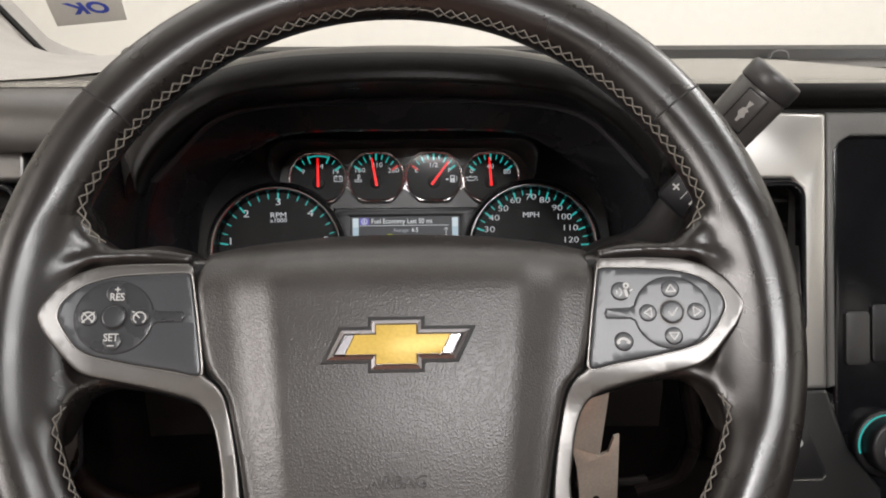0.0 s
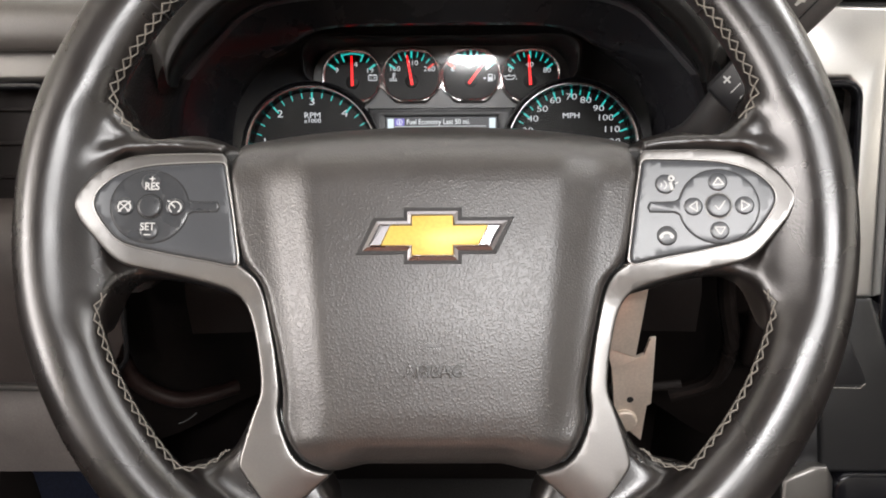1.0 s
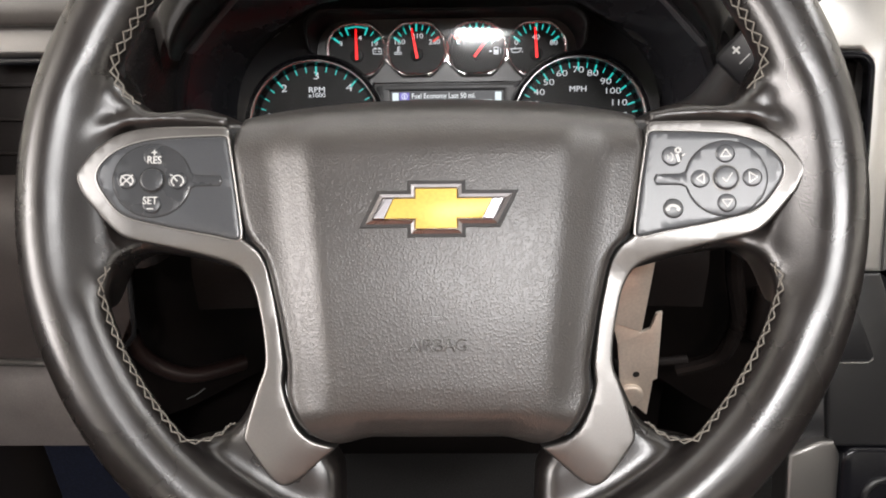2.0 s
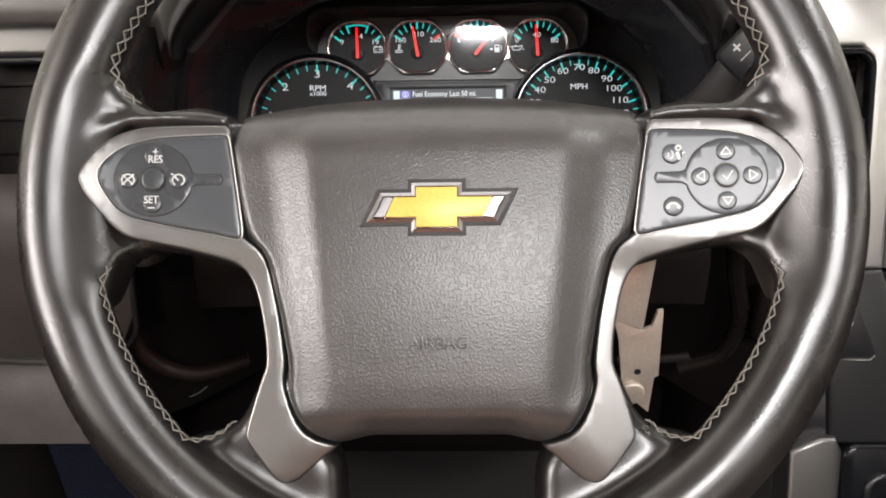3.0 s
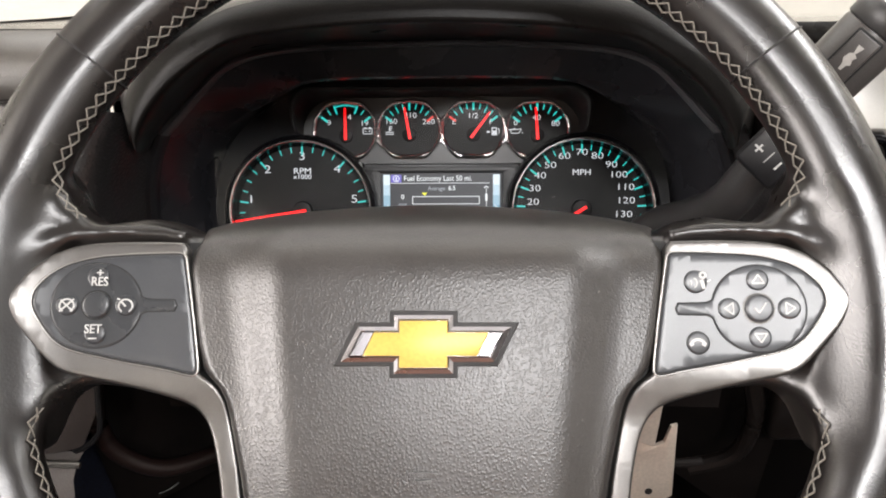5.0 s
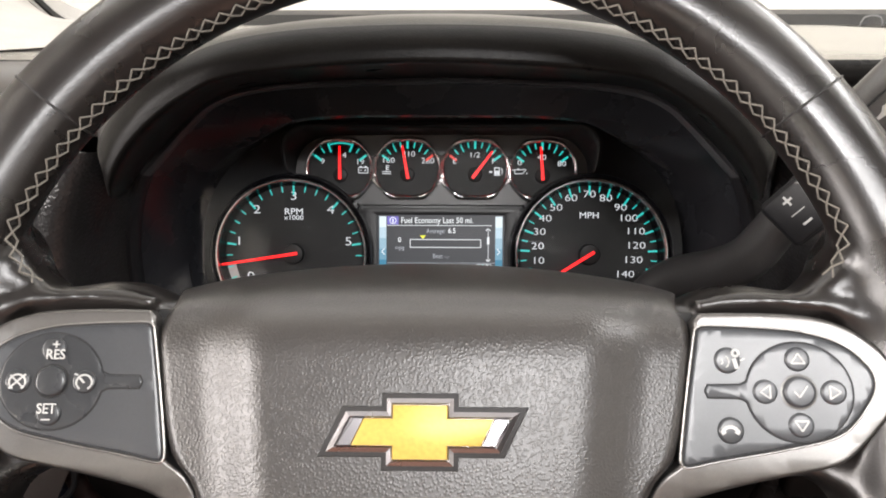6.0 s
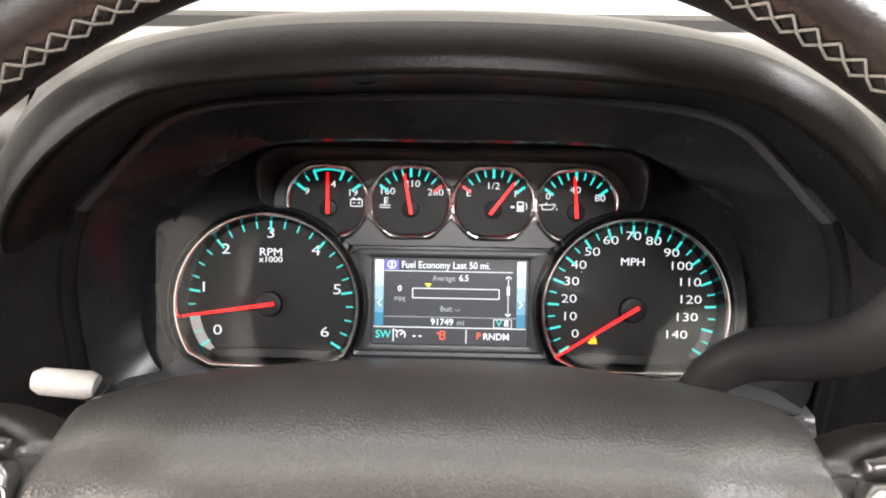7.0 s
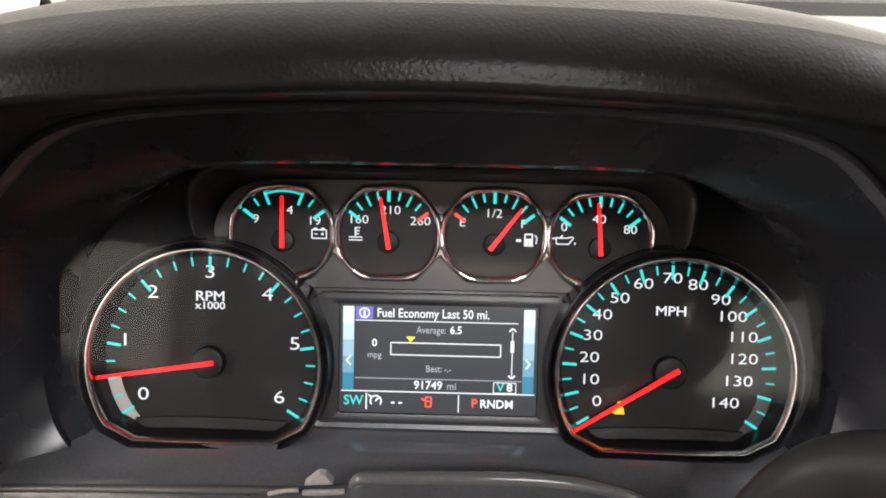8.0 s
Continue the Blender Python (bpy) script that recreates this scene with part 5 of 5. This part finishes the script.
def big_dial(name, x, y, label, top, names, minor, number_size, needle_at, legend):
    d = thing(name, CLUSTER @ pose(x * MM, y * MM, 0), label, "gauge", "large dials")
    R, cut = 54.5, 35.5
    bm = bmesh.new()
    slab(bm, dial_outline(0, 0, R + 4, cut + 4), -5, 2, 0.5, 1)
    bmesh.ops.delete(bm, geom=[f for f in bm.faces if len(f.verts) > 6 and f.calc_center_median().z > 0.001], context="FACES")
    part("base", bm, M_FACE, d)
    bm = bmesh.new()
    bm.faces.new([bm.verts.new((px * MM, py * MM, 0)) for px, py in dial_outline(0, 0, R - 1, cut - 1)])
    part("face", bm, M_DIAL, d, "matt charcoal dial face")
    # sloping inner wall, then the chrome ring
    bm = bmesh.new()
    lv = lambda r, k, c: [(px * MM, py * MM, c * MM) for px, py in dial_outline(0, 0, r, k)]
    loft(bm, [lv(R - 4.2, cut - 3.0, 0.1), lv(R - 2.2, cut - 1.6, 6), lv(R - 1.6, cut - 1.2, 10)], True)
    part("inner_wall", bm, M_GLOSS, d)
    bm = bmesh.new()
    loft(bm, [lv(R - 1.8, cut - 1.3, 9.5), lv(R - 1.4, cut - 0.9, 11.7), lv(R - 0.7, cut - 0.4, 12.4), lv(R - 0.1, cut, 12.4), lv(R + 1.0, cut + 0.9, 11.4), lv(R + 1.8, cut + 1.6, 8)], True)
    part("ring", bm, M_RING, d, "polished chrome ring")
    bm = bmesh.new()
    loft(bm, [lv(R + 1.8, cut + 1.6, 8.5), lv(R + 3.0, cut + 2.6, 12), lv(R + 4.0, cut + 3.6, 12), lv(R + 5.5, cut + 5, -5)], True)
    part("shroud", bm, M_GLOSS, d, "glossy black shroud")
    # raised lower step of the dial
    bm = bmesh.new()
    loft(bm, [[(px * MM, py * MM, c * MM) for px, py in [(-36, -cut + yy), (-18, -cut + yy + 1), (0, -cut + yy + 1.2), (18, -cut + yy + 1), (36, -cut + yy)]] for yy, c in ((7.4, 0.1), (6.9, 0.8), (3.4, 1.2), (2.0, 1.3))], False)
    part("lower_step", bm, M_DIAL, d)
    span = (212, -32)
    n = top * minor
    RT = 50.0
    for k in range(n + 1):
        bm = bmesh.new()
        a = span[0] + (span[1] - span[0]) * k / n
        big = k % minor == 0
        tick(bm, 0, 0, a, RT - (6.6 if big else 4.2), RT, 1.25 if big else 0.75)
        part("tick", bm, M_TEAL, d)
    for s, (px, py) in names:
        words("number", s, px, py, number_size, 0.25, M_WHITE, d, bold=-0.10, wide=1.36)
    for s, yy, size, bold in legend:
        words("legend", s, 0, yy, size, 0.25, M_WHITE, d, bold=bold, wide=1.15)
    bm = bmesh.new()
    disc(bm, 0, 0, 7.6, 0, 5.5, 0.8, 32, 3)
    part("hub", bm, M_DIAL, d, "charcoal needle hub")
    needle("needle", 0, 0, needle_at, 3.5, 52, 2.0, 6.4, d)
    return d


TACH_AT = [(-32.3, -17.0), (-40.8, 9.0), (-27.3, 32.3), (0, 42.4), (27.3, 32.3), (40.4, 9.0), (33.0, -17.0)]
SPEED_AT = [(-33.2, -15.4), (-37.0, -5.0), (-37.4, 5.6), (-36.2, 16.1), (-32.0, 26.0), (-24.2, 34.0), (-13.4, 41.0), (0, 43.8), (12.0, 41.0), (22.8, 34.2), (28.5, 26.4), (33.8, 16.8), (34.4, 6.4), (32.5, -4.2), (26.6, -14.8)]
tach = big_dial("tachometer", -108.5, -43.0, "round rev counter with a red needle near idle and teal ticks", 6, list(zip("0123456", TACH_AT)), 4, 8.8, 188.6,
                (("RPM", 30.9, 6.6, 0.0), ("x1000", 26.5, 5.0, 0.0)))
speedo = big_dial("speedometer", 108.7, -42.4, "round speedometer to 140 with a red needle at zero", 14, [(str(10 * k), at) for k, at in enumerate(SPEED_AT)], 2, 7.2, 212,
                  (("MPH", 28.3, 6.4, 0.0),))
# pale crescent painted in for the reflection on the tachometer's raised edge
bm = bmesh.new()
for a0, a1 in ((190, 226),):
    pts = [(44 * math.cos(radians(a)), 44 * math.sin(radians(a))) for a in np.linspace(a0, a1, 9)] + [(52 * math.cos(radians(a)), 52 * math.sin(radians(a))) for a in np.linspace(a1, a0, 9)]
    slab(bm, pts, 0.02, 0.15, 0.05, 1)
part("pale_step", bm, M_DIALBAND, tach, "pale painted reflection on the raised edge")
# the same kind of painted reflection, low on the speedometer's right
bm = bmesh.new()
pts = [(44 * math.cos(radians(a)), 44 * math.sin(radians(a))) for a in np.linspace(-14, -42, 9)] + [(52 * math.cos(radians(a)), 52 * math.sin(radians(a))) for a in np.linspace(-42, -14, 9)]
slab(bm, pts, 0.02, 0.15, 0.05, 1)
part("pale_step", bm, M_PANEL, speedo, "pale painted reflection on the raised edge")
# amber belt warning on the speedometer
warn = part("belt_lamp", (bm := bmesh.new(), disc(bm, -22.3, -16.2, 1.3, 0.3, 0.5, 0.05, 12, 1), slab(bm, [(-24.6, -21.2), (-20.0, -21.2), (-20.6, -18.0), (-24.0, -18.0)], 0.3, 0.5, 0.05, 1), bar(bm, -25.4, -20.6, -21, -17.8, 0.7, 0.3, 0.55))[0], M_AMBER, speedo, "amber seat belt warning light")


def small_outline(k=0.0):
    """The octagon-like outline of the small gauges."""
    w, t, b = 24.7 + k, 21.6 + k, 21.4 + k
    q = [(w, -2), (w - 0.8, 7), (w - 5.5, 14.5), (w - 12.0, t - 1.2), (w - 18, t), (0, t + 0.7), (-w + 18, t), (-w + 12.0, t - 1.2), (-w + 5.5, 14.5), (-w + 0.8, 7), (-w, -2),
         (-w + 1.6, -9), (-w + 6, -15.5), (-w + 12, -b + 0.8), (-w + 16, -b), (0, -b - 0.2), (w - 16, -b), (w - 12, -b + 0.8), (w - 6, -15.5), (w - 1.6, -9)]
    return spline(q, 3, True)


def small_gauge(name, x, y, label, ticks, numbers, needle_at, marks, shift=(0.0, -3.0)):
    g = thing(name, CLUSTER @ pose(x * MM, y * MM, 0), label, "gauge", "small dials")

    def outline(k):
        """The gauge's outline, cut round where a large dial overlaps it."""
        pts = []
        for px, py in small_outline(k):
            for cx, cy in ((-108.5 - x, -43.0 - y), (108.7 - x, -42.4 - y)):
                d = math.hypot(px - cx, py - cy)
                if d < 59.5:
                    px, py = cx + (px - cx) * 59.5 / d, cy + (py - cy) * 59.5 / d
            pts.append((px, py))
        return pts

    bm = bmesh.new()
    bm.faces.new([bm.verts.new((px * MM, py * MM, -1 * MM)) for px, py in outline(-0.5)])
    part("face", bm, M_DIAL, g, "matt charcoal dial face")
    bm = bmesh.new()
    lv = lambda k, c: [(px * MM, py * MM, c * MM) for px, py in outline(k)]
    loft(bm, [lv(-2.7, -1), lv(-2.35, 2.6), lv(-2.0, 3.7), lv(-1.4, 4.4), lv(-0.7, 4.6), lv(0.0, 4.3), lv(0.6, 3.2), lv(0.9, 1.0), lv(0.95, -5)], True)
    part("ring", bm, M_RING, g, "thin chrome ring")
    hy = -4.2
    for a, r0, r1, w, mat in ticks:
        bm = bmesh.new()
        tick(bm, 0, hy, a, r0, r1, w, -0.7)
        part("tick", bm, mat, g)
    for s, px, py in numbers:
        words("number", s, px, py, 5.7, -0.7, M_WHITE, g, bold=-0.06, wide=1.15)
    bm = bmesh.new()
    for s in marks:
        if len(s) == 5:
            bar(bm, s[0] + shift[0], s[1] + shift[1], s[2] + shift[0], s[3] + shift[1], s[4], -0.7, -0.5)
        else:
            arc(bm, s[0] + shift[0], s[1] + shift[1], *s[2:], -0.7, -0.5, 8)
    part("symbol", bm, M_WHITE, g, "white lit symbol")
    bm = bmesh.new()
    disc(bm, 0, hy, 5.2, -1, 2.0, 0.6, 24, 2)
    part("hub", bm, M_DIAL, g)
    needle("needle", 0, hy, needle_at, 3.2, 21.0, 1.9, 2.2, g)
    return g


def fan(a0, a1, n, first=M_TEAL, last=M_TEAL):
    out = []
    for k in range(n):
        a = a0 + (a1 - a0) * k / (n - 1)
        big = k in (0, n - 1)
        mid = k == (n - 1) // 2
        end = 24.5 - 1.6 * abs(math.cos(radians(a)))
        out.append((a, end - (6.2 if big else 5.6 if mid else 4.2 if k % 2 else 5.2), end, 1.5 if big or mid else 0.9, first if k == 0 else last if k == n - 1 else M_TEAL))
    return out


GX, GY = 24.8, 19.4
volt = [(143, 17.5, 23.8, 1.5, M_TEAL), (126, 19.8, 23.8, 0.8, M_TEAL), (112, 18.0, 24.2, 1.2, M_TEAL), (68, 18.0, 24.2, 1.2, M_TEAL), (54, 19.8, 23.8, 0.8, M_TEAL), (37, 17.5, 23.8, 1.5, M_TEAL)]
g1 = small_gauge("voltmeter", -3 * GX + 0.4, GY, "small voltmeter with its needle upright", volt, (("9", -13.2, 5.6), ("14", 1.2, 10.0), ("19", 14.4, 5.2)), 90.5,
                 [(13.4, 0.2, 20.2, 0.2, 0.5), (20.2, 0.2, 20.2, 4.2, 0.5), (20.2, 4.2, 13.4, 4.2, 0.5), (13.4, 4.2, 13.4, 0.2, 0.5), (14.3, 4.7, 15.8, 4.7, 0.9), (17.8, 4.7, 19.3, 4.7, 0.9), (14.6, 2.2, 16, 2.2, 0.4), (17.6, 2.2, 19, 2.2, 0.4), (18.3, 1.5, 18.3, 2.9, 0.4)])
bm = bmesh.new()
arc(bm, 0, -4.2, 23.2, 69, 111, 0.7, -0.7, -0.5, 12)
part("band", bm, M_TEAL, g1)
small_gauge("temperature_gauge", -GX + 0.2, GY + 0.4, "small temperature gauge with a red end mark", fan(143, 37, 9, last=M_REDTICK), (("160", -14.2, 6.0), ("210", 0.8, 10.6), ("260", 14.9, 5.7)), 100,
            [(-15.5, 1.2, -15.5, 5.4, 0.6), (-15.5, 5.2, -13.4, 5.2, 0.5), (-15.5, 3.8, -13.6, 3.8, 0.5), (-15.5, 2.4, -13.8, 2.4, 0.5), (-18.6, 0.8, -12.2, 0.8, 0.5), (-18.6, -0.6, -12.2, -0.6, 0.5)])
small_gauge("fuel_gauge", GX + 0.2, GY + 0.4, "small fuel gauge with its needle near full", fan(143, 37, 9, first=M_REDTICK), (("E", -15.0, 5.6), ("1/2", -0.4, 10.0), ("F", 13.6, 5.4)), 53,
            [(14.0, -1.6, 18.4, -1.6, 0.5), (14.4, -1.6, 14.4, 4.0, 0.6), (17.8, -1.6, 17.8, 4.0, 0.6), (14.4, 3.8, 17.8, 3.8, 0.7), (14.4, 1.4, 17.8, 1.4, 0.6), (15.4, -1.2, 15.4, 1.2, 1.2), (16.8, -1.2, 16.8, 1.2, 1.2), (19.0, 3.4, 20, 2.2, 0.5), (20, 2.2, 19.6, -0.6, 0.5), (10.4, 0.8, 12.6, 0.8, 1.2)])
small_gauge("oil_gauge", 3 * GX - 0.2, GY - 0.4, "small oil pressure gauge with its needle near the middle", fan(143, 37, 9), (("0", -16.6, 5.2), ("40", -0.4, 9.2), ("80", 14.2, 4.6)), 94,
            [(-19.4, 2.0, -16.4, 2.6, 0.5), (-17.0, -0.4, -11.4, -0.4, 0.5), (-17.0, -0.4, -17.4, 2.6, 0.5), (-17.4, 2.4, -12.6, 2.4, 0.5), (-11.4, -0.4, -9.0, 2.6, 0.5), (-12.6, 2.4, -9.4, 3.0, 0.5), (-15.2, 2.6, -14.2, 3.6, 0.7), (-8.4, 0.4, -8.4, -0.6, 0.6)], (-3.0, -2.2))
# chrome webs between the small rings
for k in (-1, 0, 1):
    bm = bmesh.new()
    slab(bm, [(k * 2 * GX - 4.5, GY + 13.5), (k * 2 * GX, GY + 3), (k * 2 * GX + 4.5, GY + 13.5), (k * 2 * GX, GY + 9.5)], -4, 2.4, 0.5, 2)
    slab(bm, [(k * 2 * GX - 4.5, GY - 14), (k * 2 * GX, GY - 9.5), (k * 2 * GX + 4.5, GY - 14), (k * 2 * GX, GY - 3)], -4, 2.4, 0.5, 2)
    part("chrome_web", bm, M_RING, cluster)
# charcoal panel behind the row of small gauges, with a sloping cowl round it
ROW_IN = [(-106.6, 15.5), (-107.4, 19), (-105.8, 27), (-100.5, 35.5), (-92, 41.4), (-78, 43.8), (-40, 44.6)]
ROW_OUT = [(-108.2, 17), (-109.6, 22), (-111, 35), (-109, 41.4), (-102, 46.8), (-92, 48.6), (-40, 48.2)]
row_in = spline(ROW_IN + mirror(ROW_IN), 5)
row_out = spline(ROW_OUT + mirror(ROW_OUT), 5)
bm = bmesh.new()
slab(bm, row_in + [(60, -7), (-60, -7)], -5, -1.6, 0.4, 1)
part("gauge_row_panel", bm, M_ROWFACE, cluster, "charcoal panel behind the small gauges")
bm = bmesh.new()
sheet = lambda f, c, up=0.0: [((a[0] * (1 - f) + b[0] * f) * MM * (1 + up / 110), ((a[1] * (1 - f) + b[1] * f) + up) * MM, c * MM) for a, b in zip(row_in, row_out)]
loft(bm, [sheet(0, -4), sheet(0.1, 1.0), sheet(0.35, 8), sheet(0.8, 17), sheet(1.0, 19.2), sheet(1.0, 19.6, 1.6), sheet(1.0, 17, 3.2), sheet(1.0, 2, 5.0)], False)
part("gauge_row_cowl", bm, M_COWL, cluster, "black cowl round the small gauges", angle=180)
# clear lens over the whole cluster
bm = bmesh.new()
bm.faces.new([bm.verts.new((x * MM, y * MM, 0.016)) for x, y in rounded(-172, -86, 172, 54, 20)])
lens = part("lens", bm, M_LENS, cluster, "clear plastic lens")
if lens.data.polygons[0].normal.z < 0:
    lens.data.flip_normals()
lens.visible_shadow = False

# display between the dials
screen = thing("driver_display", CLUSTER @ pose(0, -0.0402, 0), "lit driver display showing fuel economy", "display")
bm = bmesh.new()
band(bm, rounded(-58, -33, 58, 31.5, 3), rounded(-47.2, -26.2, 47.2, 26.4, 1), -5, 0.6, 0.5)
part("frame", bm, M_BLACK, screen, "black display frame")
bm = bmesh.new()
loft(bm, [[(x * MM, y * MM, c * MM) for x in (-60, -30, 0, 30, 60)] for y, c in ((-29, 0.5), (-30, 3.5), (-32, 4.2), (-34, 2), (-35, -5))], False)
part("frame_edge", bm, M_PANEL, screen)
bm = bmesh.new()
slab(bm, rounded(-47.0, -26.0, 47.0, 26.2, 0.8), -3, -1.0, 0.1, 1)
part("glass", bm, M_LCD, screen, "dark display glass")


def lcd(name, fn, mat, label=""):
    bm = bmesh.new()
    fn(bm)
    return part(name, bm, mat, screen, label)


def rect(x0, y0, x1, y1, c=-0.9):
    return lambda bm: bar(bm, x0, (y0 + y1) / 2, x1, (y0 + y1) / 2, y1 - y0, c, c + 0.1)


# side tabs fade from white to blue, four steps each
TAB = [glowing("display_tab", (0.80 - 0.19 * k, 0.93 - 0.13 * k, 1.0 - 0.08 * k), 0.85 - 0.1 * k) for k in range(5)]
for s in (-1, 1):
    for k in range(5):
        lcd("side_tab", rect(s * 42.8 - 2.6, 25.0 - 8.0 * (k + 1), s * 42.8 + 2.6, 25.0 - 8.0 * k), TAB[k])
    lcd("arrow", lambda bm: (bar(bm, s * 41.6, -1 + 2.2, s * 43.6, -1, 0.7, -0.75, -0.7), bar(bm, s * 41.6, -1 - 2.2, s * 43.6, -1, 0.7, -0.75, -0.7)), M_LCDW)
lcd("line", rect(-46, -15.9, 46, -15.4), M_LCDW)
lcd("line", rect(-39.5, -9.5, 40, -9.15), M_LCDG)
lcd("line", rect(-39.5, 18.2, 37.5, 18.6), M_LCDW)
lcd("title_icon", rect(-39.5, 19.0, -31.2, 25.0), M_LCDV)
lcd("title_ring", lambda bm: (arc(bm, -35.3, 22, 2.3, 0, 360, 0.6, -0.8, -0.7, 16), bar(bm, -35.3, 20.4, -35.3, 23.4, 0.9, -0.8, -0.7)), M_LCDW)
lcd("bar_frame", lambda bm: [bar(bm, *q, 0.5, -0.9, -0.8) for q in ((-22.6, 2.2, 29.5, 2.2), (29.5, 2.2, 29.5, 8.0), (29.5, 8.0, -22.6, 8.0), (-22.6, 8.0, -22.6, 2.2))], M_LCDW)
lcd("pointer", lambda bm: slab(bm, [(-13.2, 8.4), (-11.0, 11.0), (-15.4, 11.0)], -0.9, -0.8, 0.02, 1), M_LCDY)
lcd("scroll", lambda bm: [bar(bm, *q, -0.9, -0.8) for q in ((35, -7, 35, 14.5, 0.4), (33.4, 14.6, 35, 16, 0.7), (36.6, 14.6, 35, 16, 0.7), (33.4, -6.6, 35, -8, 0.7), (36.6, -6.6, 35, -8, 0.7), (35, 4.6, 35, 10, 1.7))], M_LCDW)
words("text", "Fuel Economy Last 50 mi.", -29.5, 22.0, 6.0, -0.85, M_LCDW, screen, bold=0.03, align="LEFT", wide=0.86)
words("text", "Average:", -3.6, 14.2, 4.7, -0.85, M_LCDG, screen, align="CENTER", wide=0.85)
words("text", "6.5", 8.2, 14.4, 5.2, -0.85, M_LCDW, screen, bold=0.05, wide=0.92)
words("text", "0", -30.4, 7.6, 5.0, -0.85, M_LCDW, screen, bold=0.05)
words("text", "mpg", -30.4, 1.9, 4.2, -0.85, M_LCDG, screen, wide=0.95)
words("text", "Best: -.-", 0.2, -4.4, 4.6, -0.85, M_LCDG, screen, wide=0.85)
words("text", "91749", -4.6, -12.4, 5.6, -0.85, M_LCDW, screen, bold=0.05, wide=0.98)
words("text", "mi", 6.6, -12.6, 4.8, -0.85, M_LCDG, screen)
words("text", "SW", -40.2, -20.4, 6.6, -0.85, M_LCDT, screen, bold=0.05, wide=0.95)
words("text", "- -", -19.5, -20.6, 6.0, -0.85, M_LCDW, screen, bold=0.1)
words("text", "P", 17.6, -20.6, 5.8, -0.85, M_LCDR, screen, bold=0.08)
words("text", "RNDM", 28.2, -20.8, 5.6, -0.85, M_LCDW, screen, bold=0.05, wide=0.98)
words("text", "V", 29.8, -12.6, 5.2, -0.85, M_LCDT, screen, bold=0.06, wide=1.1)
words("text", "8", 34.2, -12.6, 5.2, -0.85, M_LCDW, screen, bold=0.06, wide=1.1)
lcd("badge_frame", lambda bm: [bar(bm, *q, 0.35, -0.9, -0.8) for q in ((26.6, -15.2, 37.2, -15.2), (37.2, -15.2, 37.2, -10.2), (37.2, -10.2, 26.6, -10.2), (26.6, -10.2, 26.6, -15.2))], M_LCDW)
lcd("line", rect(-34.3, -24.5, -33.7, -16.6), M_LCDW)
lcd("line", rect(9.8, -25, 10.3, -16.6), M_LCDW)
lcd("cruise_icon", lambda bm: (arc(bm, -29.4, -20.4, 2.6, -40, 220, 0.7, -0.9, -0.8, 12), bar(bm, -29.6, -20.6, -28.2, -18.8, 0.8, -0.9, -0.8), bar(bm, -33, -17.4, -31.4, -18.6, 0.8, -0.9, -0.8)), M_LCDW)
lcd("door_icon", lambda bm: [bar(bm, *q, -0.9, -0.8) for q in ((-5.6, -22.6, -5.6, -17.8, 0.7), (-3.0, -22.6, -3.0, -17.8, 0.7), (-5.6, -22.6, -3.0, -22.6, 0.7), (-5.6, -18, -3.0, -18, 0.7), (-5.6, -20, -3.0, -20, 0.6), (-7.6, -18.6, -6.2, -19.6, 0.9))], M_LCDR)
